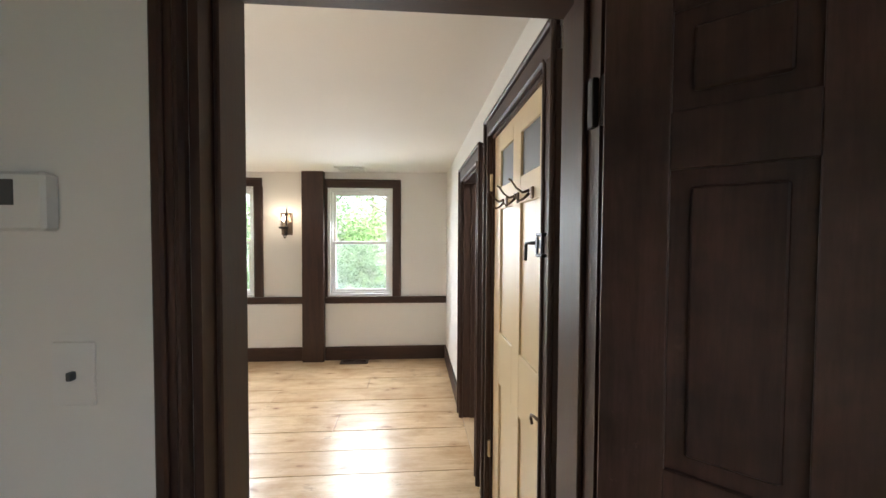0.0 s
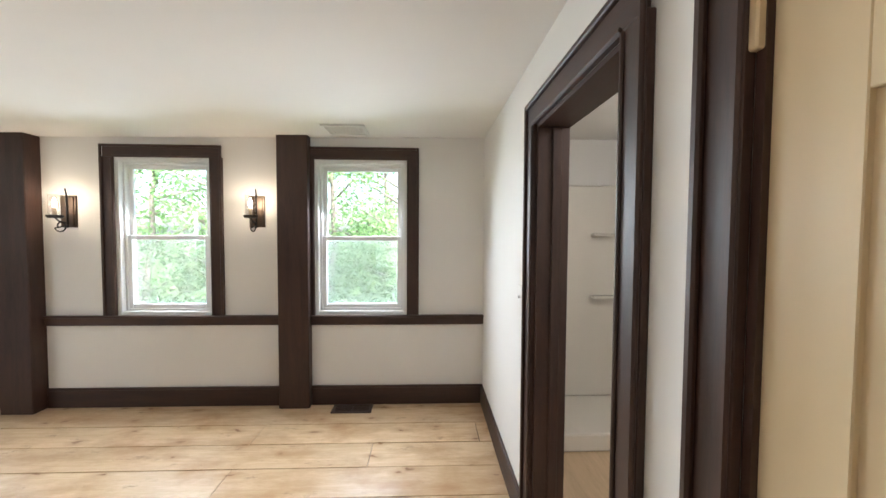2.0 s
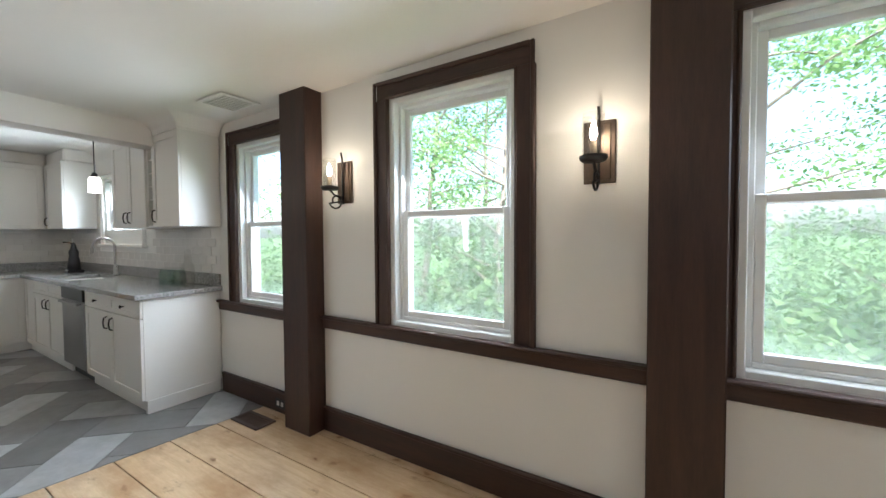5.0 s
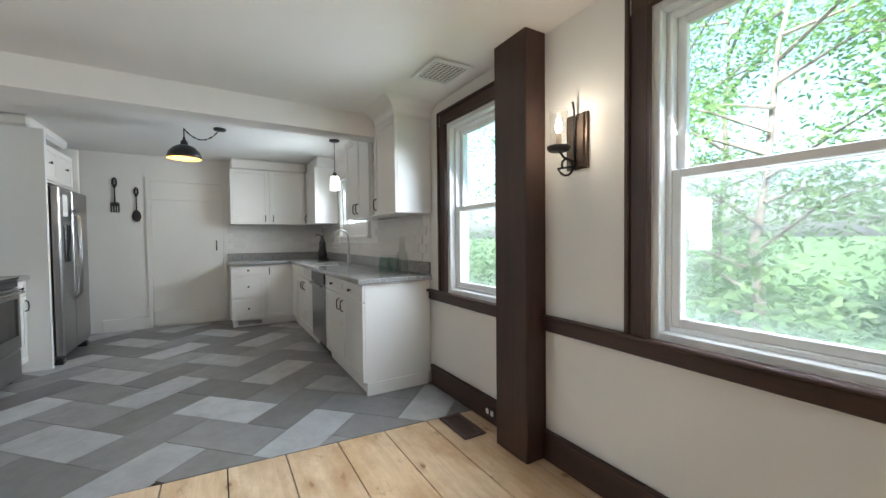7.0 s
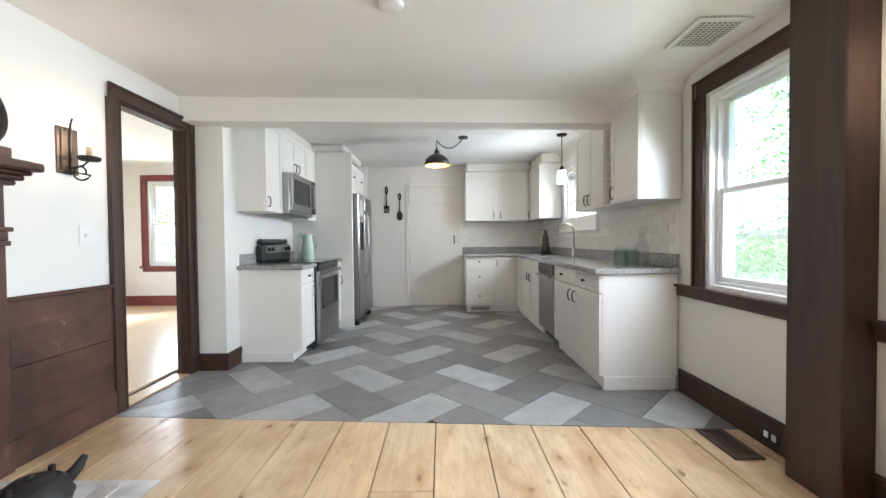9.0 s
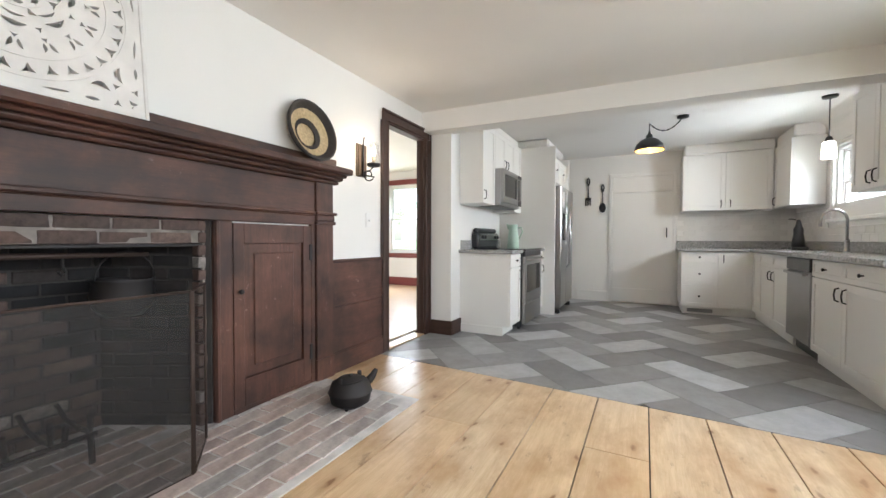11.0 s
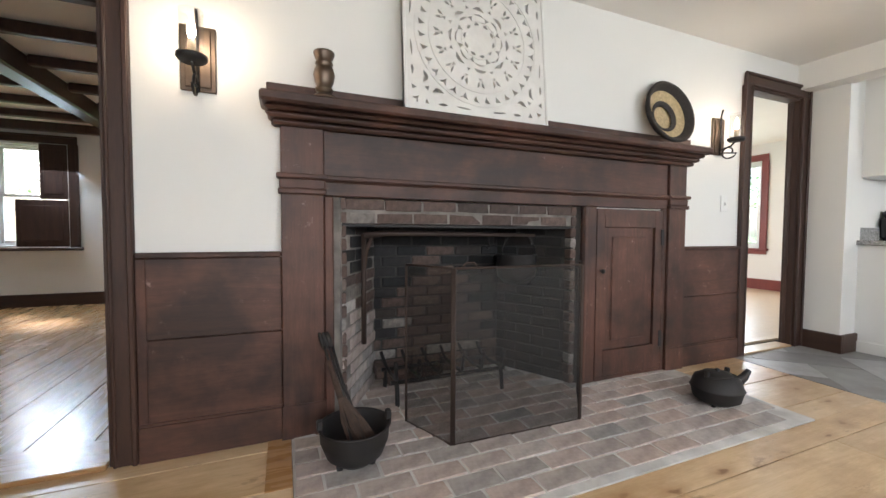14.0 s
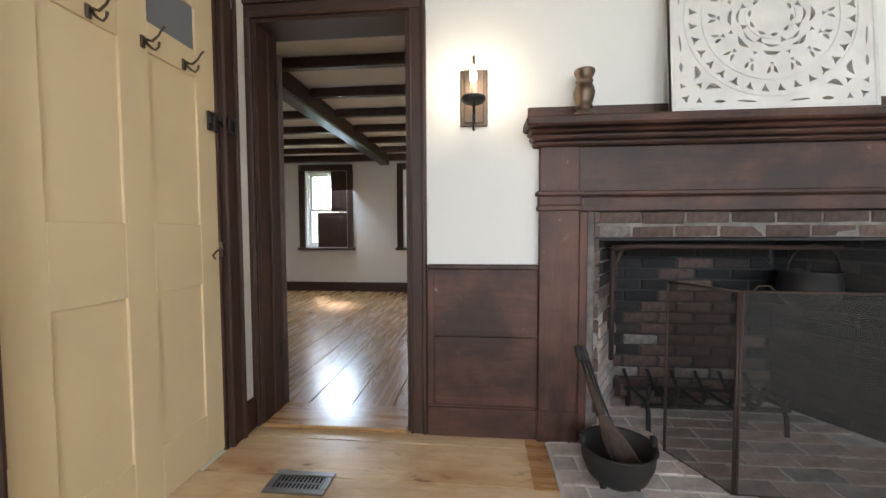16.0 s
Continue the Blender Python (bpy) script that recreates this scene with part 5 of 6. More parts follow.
cd = part("cupboard_door", boxes((-3.343, Y + 0.004, 0.035, -3.275, Y + 0.03, 1.118), (-2.83, Y + 0.004, 0.035, -2.763, Y + 0.03, 1.118), (-3.275, Y + 0.004, 0.035, -2.83, Y + 0.03, 0.20), (-3.275, Y + 0.004, 1.0, -2.83, Y + 0.03, 1.118), bevel=0.002), OLDV, sr, "worn brown cupboard door")
part("panel", boxes((-3.277, Y + 0.004, 0.198, -2.828, Y + 0.014, 1.002), (-3.20, Y + 0.012, 0.26, -2.90, Y + 0.024, 0.94), bevel=0.006), OLDV, cd)
part("sill", boxes((-3.345, Y, 0, -2.762, Y + 0.028, 0.033), bevel=0.003), OLDX, sr)
part("knob", moved(lathe([(0, 0.03), (0.012, 0.028), (0.015, 0.02), (0.007, 0.01), (0.007, 0), (0, 0)], 12), Matrix.Translation((-2.80, Y + 0.03, 0.72)) @ Matrix.Rotation(radians(-90), 4, "X")), IRON, cd)
for z in (0.18, 0.88):
    part("hinge", boxes((-3.352, Y + 0.03, z, -3.325, Y + 0.038, z + 0.11), bevel=0.003), IRON, cd)

# wainscot
for nm, x0, x1 in (("wainscot_1", -0.92, -0.373), ("wainscot_2", -4.20, -3.55)):
    w_ = holder(nm, "worn brown board wainscot", "wainscot")
    for z0, z1 in ((0.157, 0.505), (0.508, 0.845)):
        part("board", boxes((x0, Y, z0, x1, Y + 0.018, z1), bevel=0.003), OLDX, w_)
    part("base_board", boxes((x0, Y, 0, x1, Y + 0.032, 0.150), (x0, Y + 0.001, 0.150, x1, Y + 0.026, 0.162), bevel=0.003), OLDX, w_)
    part("cap", boxes((x0, Y, 0.845, x1, Y + 0.034, 0.870), bevel=0.006), OLDX, w_)
    part("end_batten", boxes((x1 - 0.035, Y + 0.001, 0.162, x1, Y + 0.026, 0.845), bevel=0.003), OLDV, w_)

# firebox shell
structure("chimney_mass", boxes((-2.95, 0.28, -0.05, -2.66, 0.829, 2.4), (-1.12, 0.28, -0.05, -0.955, 0.829, 2.4), (-2.66, 0.28, -0.05, -1.12, 0.44, 2.4), (-2.66, 0.44, 1.30, -1.12, 0.829, 2.4)), SOOT, "sooty masonry of the chimney", "chimney")
HX0, HX1 = -2.605, -1.20          # opening in the brick face
hb = structure("wall_firebox_back", boxes((-2.66, 0.44, 0, -1.12, 0.514, 1.30)), SOOT, "soot-blackened brick firebox back", "firebox")
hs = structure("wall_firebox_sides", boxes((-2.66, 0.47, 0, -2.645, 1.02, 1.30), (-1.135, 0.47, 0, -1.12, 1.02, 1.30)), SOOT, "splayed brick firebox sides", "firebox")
# the east backing has the paler mortar, the west one the darkest
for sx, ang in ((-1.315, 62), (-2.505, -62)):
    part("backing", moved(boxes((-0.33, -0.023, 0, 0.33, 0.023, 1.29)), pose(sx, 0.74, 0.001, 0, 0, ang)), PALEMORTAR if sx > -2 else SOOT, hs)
hf = structure("wall_firebox_face", boxes((-2.65, 0.86, 0, HX0 - 0.008, 1.017, 1.12), (HX1 + 0.008, 0.86, 0, -1.132, 1.017, 1.12), (HX0, 0.86, 1.004, HX1, 1.015, 1.12)), PALEMORTAR, "brick face round the firebox", "firebox")
rnd = random.Random(11)
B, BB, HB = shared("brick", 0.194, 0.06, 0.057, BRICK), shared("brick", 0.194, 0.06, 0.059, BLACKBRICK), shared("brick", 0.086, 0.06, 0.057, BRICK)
ASH = shared("brick", 0.194, 0.06, 0.059, PAVER)
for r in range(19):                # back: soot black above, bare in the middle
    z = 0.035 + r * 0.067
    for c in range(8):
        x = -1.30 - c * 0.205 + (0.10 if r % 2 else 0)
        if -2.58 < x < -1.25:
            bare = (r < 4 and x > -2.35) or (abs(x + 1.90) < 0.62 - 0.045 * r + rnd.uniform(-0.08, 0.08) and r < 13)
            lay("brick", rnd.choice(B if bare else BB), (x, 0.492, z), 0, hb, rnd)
    for sx, ang in ((-1.315, 62), (-2.505, -62)):   # splayed sides: east pale low down, west black all over
        for c in range(3):
            s = (c - 1) * 0.205 + (0.09 if r % 2 else 0)
            if s * math.copysign(1, ang) > 0.21:
                continue
            dx = math.cos(radians(ang)) * s
            dy = math.sin(radians(ang)) * s
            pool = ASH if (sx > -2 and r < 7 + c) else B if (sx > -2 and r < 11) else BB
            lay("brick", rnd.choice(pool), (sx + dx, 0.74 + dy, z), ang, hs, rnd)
for r in range(17):                # jambs and lintel of the face
    z = 0.033 + r * 0.0665
    lay("brick", rnd.choice(HB), (-1.172, 0.991, z), 0, hf, rnd)
    lay("brick", rnd.choice(HB), (-2.632, 0.991, z), 0, hf, rnd)
    if r > 14:
        for c in range(7):
            lay("brick", rnd.choice(B), (-1.31 - c * 0.2 + (0.05 if r % 2 else 0), 0.989, z), 0, hf, rnd)
part("lintel_bar", boxes((-2.64, 0.93, 0.985, -1.17, 1.01, 1.0), bevel=0.003), IRON, hf, "dark iron lintel bar")

# hearth, laid brick by brick
hearth = structure("hearth", boxes((-3.47, 1.03, -0.06, -0.955, 1.868, 0.003), (-2.645, 0.47, -0.06, -1.135, 1.03, 0.003)), MORTAR, "worn brick hearth flush with the boards", "hearth")
P_, PH = shared("brick", 0.204, 0.093, 0.03, PAVER), shared("brick", 0.097, 0.093, 0.03, PAVER)
for r in range(13):
    y = 0.52 + r * 0.1045
    x0, x1 = (-3.465, -0.96) if y > 1.04 else (-2.54 - (0.99 - y) * -0.35, -1.27 - (0.99 - y) * 0.35)
    x = x1 - (0.105 if r % 2 else 0)
    if r % 2:
        lay("brick", rnd.choice(PH), (x1 - 0.052, y, -0.006), 0, hearth, rnd, 0.002)
    while x - 0.21 > x0 - 0.03:
        lay("brick", rnd.choice(P_), (x - 0.108, y, -0.006), 0, hearth, rnd, 0.002)
        x -= 0.2145

# loose bricks stacked at the firebox back
for i, (x, y, z, w) in enumerate(((-1.62, 0.60, 0.035, 0), (-1.78, 0.60, 0.035, 4), (-1.55, 0.60, 0.10, 3))):
    t = thing("loose_brick", (x, y, z), "loose weathered brick inside the firebox", "brick", "loose bricks")
    part("block", moved(brick_mesh("block", 0.2, 0.1, 0.065, 40 + i), pose(x, y, z, 0, 0, w)), BRICK, t)

# iron crane with hanging pot
cr = thing("fireplace_crane", (-1.34, 0.80, 0.0), "brown iron swing crane across the firebox", "crane")
part("upright", tube([(-1.33, 0.86, 0.35), (-1.33, 0.86, 0.95)], 0.014, None, 6), RUST, cr)
part("arm", tube([(-1.33, 0.86, 0.94), (-1.45, 0.868, 0.955), (-2.0, 0.872, 0.950), (-2.42, 0.875, 0.945)], [0.02, 0.018, 0.015, 0.011], None, 6), RUST, cr)
part("brace", tube([(-1.33, 0.86, 0.74), (-1.345, 0.86, 0.86), (-1.38, 0.865, 0.945)], 0.012, None, 6), RUST, cr)
part("hook", tube([(-2.09, 0.872, 0.955), (-2.09, 0.872, 0.90), (-2.10, 0.872, 0.875), (-2.085, 0.872, 0.862), (-2.075, 0.872, 0.88)], 0.006, None, 6), IRON, cr)
pot = thing("hanging_cauldron", (-2.34, 0.875, 0.62), "black iron cauldron hanging from the crane", "cauldron")
part("pot", lathe([(0, 0), (0.08, 0.01), (0.125, 0.06), (0.135, 0.12), (0.125, 0.185), (0.138, 0.20), (0.130, 0.20), (0.118, 0.18), (0.12, 0.1), (0, 0.03)], 26, (-2.36, 0.76, 0.62)), IRON, pot)
part("bail", tube([(-2.36 + 0.13 * math.cos(a), 0.76 + 0.03, 0.82 + 0.14 * math.sin(a)) for a in [i * math.pi / 10 for i in range(11)]], 0.005, None, 6), IRON, pot)

# log grate
gr = thing("fire_grate", (-1.85, 0.85, 0.0), "wrought iron log grate in the firebox", "grate")
for x in (-1.50, -2.16):
    part("leg", tube([(x, 0.93, 0.0), (x, 0.92, 0.10), (x, 0.90, 0.125)], 0.013, None, 6), IRON, gr)
    part("leg", tube([(x, 0.64, 0.0), (x, 0.65, 0.10), (x, 0.67, 0.125)], 0.013, None, 6), IRON, gr)
part("rail", tube([(-1.47, 0.90, 0.125), (-2.19, 0.90, 0.125)], 0.012, None, 6), IRON, gr)
part("rail", tube([(-1.47, 0.67, 0.125), (-2.19, 0.67, 0.125)], 0.012, None, 6), IRON, gr)
for i in range(6):
    x = -1.50 - i * 0.132
    part("bar", tube([(x + 0.03, 1.0, 0.27), (x + 0.015, 0.955, 0.19), (x, 0.91, 0.145), (x, 0.80, 0.135), (x, 0.66, 0.145), (x + 0.02, 0.62, 0.22)], 0.011, None, 6), IRON, gr)

# folding screen
fs = thing("fire_screen", (-1.97, 1.41, 0.0), "dark folding fire screen of fine iron mesh", "screen")
A_, B_, C_, D_ = Vector((-1.49, 1.11, 0.006)), Vector((-1.62, 1.41, 0.006)), Vector((-2.325, 1.425, 0.006)), Vector((-2.535, 1.165, 0.006))
for p, q in ((A_, B_), (B_, C_), (C_, D_)):
    up = Vector((0, 0, 0.795))
    d = (q - p).normalized() * 0.006
    bm = tube([p + d, q - d], 0.006, None, 6)
    tube([p + d + up, q - d + up], 0.006, bm, 6)
    tube([p + d, p + d + up], 0.007, bm, 6)
    tube([q - d, q - d + up], 0.007, bm, 6)
    fr_ = part("panel_frame", bm, RUST, fs, "brown iron frame")
    n_ = (q - p).normalized().cross(Vector((0, 0, 1))) * 0.001
    bm = bmesh.new()
    v = [bm.verts.new(c) for c in (p - n_, q - n_, q - n_ + up, p - n_ + up)]
    bm.faces.new(v)
    part("mesh", bm, MESH, fr_, "see-through dark mesh")
part("handle", tube([(-1.66, 1.412, 0.80), (-1.68, 1.412, 0.825), (-1.72, 1.412, 0.825), (-1.74, 1.412, 0.80)], 0.004, None, 6), RUST, fs)

# iron pot with hearth broom and tools
ip = thing("iron_pot", (-1.195, 1.37, 0.0), "black cast iron pot standing on the hearth", "pot")
pb = part("pot", lathe([(0, 0.012), (0.07, 0.014), (0.115, 0.05), (0.138, 0.11), (0.142, 0.16), (0.15, 0.17), (0.143, 0.172), (0.132, 0.16), (0.128, 0.11), (0.10, 0.05), (0, 0.03)], 30, (-1.195, 1.37, 0.0)), IRON, ip)
for a in (0.5, 2.6, 4.7):
    part("foot", lathe([(0, 0), (0.012, 0), (0.016, 0.03), (0, 0.03)], 10, (-1.195 + 0.075 * math.cos(a), 1.37 + 0.075 * math.sin(a), 0.0)), IRON, pb)
for s in (-1, 1):
    part("ear", boxes((-1.195 + s * 0.14 - 0.012, 1.355, 0.165, -1.195 + s * 0.14 + 0.012, 1.385, 0.205), bevel=0.005), IRON, pb)
br = thing("hearth_broom", (-1.20, 1.36, 0.05), "brown hearth broom standing in the pot", "broom")
part("handle", tube([(-1.15, 1.30, 0.25), (-1.105, 1.235, 0.40)], [0.016, 0.010]), LEAD, br)
bm = bmesh.new()
rb_ = random.Random(4)
for i in range(70):
    a, r = rb_.uniform(0, 6.28), rb_.uniform(0.2, 1)
    e = Vector((-1.24 + 0.075 * r * math.cos(a), 1.385 + 0.05 * r * math.sin(a), 0.07))
    tube([(-1.15 + 0.012 * math.cos(a), 1.30 + 0.012 * math.sin(a), 0.26), (Vector((-1.15, 1.30, 0.26)).lerp(e, 0.5) + Vector((math.cos(a), math.sin(a), 0)) * 0.018), e], 0.0035, bm, 4)
part("bristles", bm, LEAD, br, "bound brown bristles")
for i, dx in enumerate((0.0, 0.03, -0.025)):
    tl = thing("fire_tool", (-1.18 + dx, 1.35, 0.04), "dark iron fire tool standing in the pot", "fire tool", "tools in the pot")
    part("rod", tube([(-1.22 + dx, 1.42, 0.06), (-1.15 + dx * 0.5, 1.28, 0.30), (-1.11 + dx * 0.6, 1.19, 0.45)], 0.006), IRON, tl)
    part("grip", tube([(-1.11 + dx * 0.6, 1.19, 0.44), (-1.10 + dx * 0.6, 1.178, 0.475), (-1.09 + dx * 0.6, 1.168, 0.51)], [0.008, 0.012, 0.006]), IRON, tl)

# kettle
KX, KY = -3.18, 1.555
kt = thing("iron_kettle", (KX, KY, 0.0), "black cast iron kettle on the brick hearth", "kettle")
kb = part("body", lathe([(0, 0.012), (0.075, 0.014), (0.115, 0.04), (0.128, 0.095), (0.133, 0.10), (0.128, 0.107), (0.112, 0.155), (0.075, 0.175), (0.07, 0.182), (0.035, 0.188), (0, 0.19)], 30, (KX, KY, 0)), IRON, kt)
part("spout", tube([(KX - 0.10, KY + 0.04, 0.12), (KX - 0.145, KY + 0.055, 0.155), (KX - 0.17, KY + 0.065, 0.195)], [0.028, 0.022, 0.013]), IRON, kb)
part("lid_knob", lathe([(0, 0), (0.008, 0), (0.014, 0.012), (0, 0.02)], 12, (KX, KY, 0.188)), IRON, kb)
part("bail", tube([(KX + 0.09 * math.cos(a), KY + 0.085 * math.sin(a) * 1.0, 0.165 + 0.012 * math.sin(a)) for a in [i * math.pi / 10 for i in range(11)]], 0.005, None, 6), IRON, kb)
for s in (-1, 1):
    part("ear", boxes((KX + s * 0.085 - 0.01, KY - 0.012, 0.155, KX + s * 0.085 + 0.01, KY + 0.012, 0.20), bevel=0.004), IRON, kb)
for a in (0.4, 2.5, 4.6):
    part("foot", lathe([(0, 0), (0.010, 0), (0.014, 0.03), (0, 0.03)], 8, (KX + 0.07 * math.cos(a), KY + 0.07 * math.sin(a), 0)), IRON, kb)

# ---------------- on the mantel ----------------
MZ = 1.546
cs = thing("candlestick", (-1.105, 1.13, MZ), "turned dark pewter candlestick on the mantel", "candlestick")
part("stem", lathe([(0, 0), (0.058, 0), (0.059, 0.010), (0.044, 0.020), (0.032, 0.030), (0.031, 0.036), (0.039, 0.043), (0.039, 0.049), (0.032, 0.056), (0.041, 0.080), (0.047, 0.110), (0.040, 0.138), (0.031, 0.150), (0.038, 0.157), (0.038, 0.163), (0.032, 0.169), (0.043, 0.192), (0.046, 0.203), (0.045, 0.21), (0.030, 0.21), (0.026, 0.18), (0, 0.175)], 28, (-1.105, 1.13, MZ + 0.001)), PEWTER, cs)

SIDE, THICK = 0.83, 0.024
LEAN = Matrix.Translation((-1.885, 1.135, MZ + 0.001)) @ Matrix.Rotation(radians(5.5), 4, "X")


def strip(bm, pts, w, closed=False, y0=0.0, y1=THICK):
    """A flat carved bar along points in the panel's plane (x, z)."""
    k = len(pts)
    L, R = [], []
    ws = w if isinstance(w, list) else [w] * k
    for i in range(k):
        a, b = pts[i - 1 if (closed or i) else i], pts[(i + 1) % k if (closed or i < k - 1) else i]
        d = Vector((b[0] - a[0], b[1] - a[1])).normalized()
        n_ = Vector((-d.y, d.x)) * ws[i] / 2
        L.append([bm.verts.new((pts[i][0] + n_.x, y, pts[i][1] + n_.y)) for y in (y0, y1)])
        R.append([bm.verts.new((pts[i][0] - n_.x, y, pts[i][1] - n_.y)) for y in (y0, y1)])
    for i in range(k if closed else k - 1):
        j = (i + 1) % k
        for q in ((L[i][1], L[j][1], R[j][1], R[i][1]), (L[i][0], R[i][0], R[j][0], L[j][0]), (L[i][0], L[j][0], L[j][1], L[i][1]), (R[i][1], R[j][1], R[j][0], R[i][0])):
            bm.faces.new(q)
    return bm


def lens_hole(cx, cz, length, width, turn, bend=0.0, k=6):
    """A leaf-shaped hole: centre, size, direction of its length, and how far it is bowed."""
    pts = [(-length / 2 + length * i / k, width / 2 * math.sin(math.pi * i / k) + bend * math.sin(math.pi * i / k)) for i in range(k)]
    pts += [(length / 2 - length * i / k, -width / 2 * math.sin(math.pi * i / k) + bend * math.sin(math.pi * i / k)) for i in range(k)]
    c_, s_ = math.cos(turn), math.sin(turn)
    return [(cx + x * c_ - z * s_, cz + x * s_ + z * c_) for x, z in pts]


def tri_hole(cx, cz, size, turn):
    """A small three-cornered hole with one point towards turn and hollowed sides."""
    out = []
    for i in range(6):
        r = size * (0.62 if i % 2 == 0 else 0.22)
        out.append((cx + r * math.cos(turn + i * math.pi / 3), cz + r * math.sin(turn + i * math.pi / 3)))
    return out


cp = thing("carved_panel", (-1.885, 1.13, MZ), "white carved openwork mandala panel leaning on wall", "wall panel")
h2 = SIDE / 2
holes = []
at = lambda r, a: (r * math.cos(a), r * math.sin(a))
for i in range(10):
    a = 2 * math.pi * (i + 0.25) / 10
    holes.append(lens_hole(*at(0.083, a), 0.034, 0.014, a + math.pi / 2, -0.003))
for i in range(8):
    a = 2 * math.pi * (i + 0.5) / 8
    holes.append(tri_hole(*at(0.119, a), 0.030, a + math.pi))
    holes.append(tri_hole(*at(0.176, a), 0.020, a))
    a += math.pi / 8
    holes.append(lens_hole(*at(0.157, a), 0.072, 0.020, a + math.pi / 2 + 0.12, -0.012))
    holes.append(lens_hole(*at(0.126, a), 0.066, 0.010, a + math.pi / 2 + 0.12, -0.010))
for i in range(16):
    a = 2 * math.pi * i / 16
    holes.append(tri_hole(*at(0.212, a), 0.020, a))
    holes.append(lens_hole(*at(0.240, a - 0.065), 0.038, 0.013, a - 0.35, 0.004))
    holes.append(lens_hole(*at(0.240, a + 0.065), 0.038, 0.013, a + 0.35, -0.004))
for i in range(32):
    a = 2 * math.pi * (i + 0.5) / 32
    holes.append(tri_hole(*at(0.325, a), 0.038, a + math.pi))
for k in range(4):
    q = k * math.pi / 2
    turn_ = lambda x, z: (x * math.cos(q) - z * math.sin(q), x * math.sin(q) + z * math.cos(q))
    for d in (-0.105, 0.105):
        holes.append(lens_hole(*turn_(d, -0.374), 0.085, 0.009, q + d * 0.8))
    for x, z, ln, wd, tn, bd in ((-0.318, -0.242, 0.068, 0.024, 1.45, -0.016), (-0.242, -0.318, 0.068, 0.024, 0.12, 0.016), (-0.215, -0.372, 0.050, 0.014, 0.0, 0.0), (-0.372, -0.215, 0.050, 0.014, 1.571, 0.0)):
        holes.append(lens_hole(*turn_(x, z), ln, wd, tn + q, bd))
    for x, z, sz, tn in ((-0.355, -0.355, 0.034, 0.785), (-0.300, -0.368, 0.028, 1.571), (-0.368, -0.300, 0.028, 0.0), (-0.296, -0.296, 0.026, 0.785)):
        holes.append(tri_hole(*turn_(x, z), sz, tn + q))
bm = bmesh.new()
outline = [(-h2, -h2), (h2, -h2), (h2, h2), (-h2, h2)]
for loop in [outline] + holes:
    vs = [bm.verts.new((x, THICK, z + h2)) for x, z in loop]
    for i in range(len(vs)):
        bm.edges.new((vs[i - 1], vs[i]))
bmesh.ops.triangle_fill(bm, use_beauty=True, use_dissolve=False, edges=bm.edges[:], normal=(0, 1, 0))
back = bmesh.ops.extrude_face_region(bm, geom=bm.faces[:])
bmesh.ops.translate(bm, vec=(0, -THICK, 0), verts=[g for g in back["geom"] if isinstance(g, bmesh.types.BMVert)])
part("board", moved(bm, LEAN), CARVED, cp)
for nm, r0, r1 in (("ring", 0.345, 0.357), ("ring", 0.276, 0.284), ("ring", 0.098, 0.104)):
    steps = [2 * math.pi * i / 72 for i in range(72)]
    rel = strip(bmesh.new(), [((r0 + r1) / 2 * math.cos(a), h2 + (r0 + r1) / 2 * math.sin(a)) for a in steps], r1 - r0, True, THICK - 0.001, THICK + 0.003)
    part(nm, moved(rel, LEAN), CARVED, cp)
rim = bmesh.new()
for r in ((-h2, 0, 0, -h2 + 0.016, THICK + 0.005, SIDE), (h2 - 0.016, 0, 0, h2, THICK + 0.005, SIDE), (-h2 + 0.016, 0, 0, h2 - 0.016, THICK + 0.005, 0.016), (-h2 + 0.016, 0, SIDE - 0.016, h2 - 0.016, THICK + 0.005, SIDE)):
    box(rim, *r, bevel=0.003)
part("frame", moved(rim, LEAN), CARVED, cp)

BK = Matrix.Translation((-3.31, 1.125, MZ + 0.002)) @ Matrix.Rotation(radians(12), 4, "X") @ Matrix.Translation((0, 0, 0.215)) @ Matrix.Rotation(radians(-90), 4, "X")
bk = thing("woven_basket", (-3.31, 1.10, MZ), "round woven straw basket with black swirl", "basket")
part("bowl", moved(lathe([(0, -0.02), (0.10, -0.02), (0.165, 0.0), (0.205, 0.045), (0.200, 0.05), (0.16, 0.008), (0.10, -0.010), (0, -0.012)], 40), BK), STRAW, bk)
part("rim", moved(lathe([(0.165, 0.006), (0.18, 0.0), (0.207, 0.03), (0.215, 0.05), (0.205, 0.058), (0.192, 0.050), (0.165, 0.014)], 40), BK), STRAWB, bk, "black bound rim")
bm = bmesh.new()
turns = [radians(10 * i) for i in range(36)]
strip(bm, [(0.022 + 0.093 * math.cos(t_), -0.018 + 0.093 * math.sin(t_)) for t_ in turns], [0.030 + 0.022 * math.cos(t_ - 2.6) for t_ in turns], closed=True, y0=0.0, y1=0.004)
part("swirl", moved(bm, BK @ Matrix.Translation((0, 0, 0.0)) @ Matrix.Rotation(radians(90), 4, "X")), STRAWB, bk, "black woven swirl")


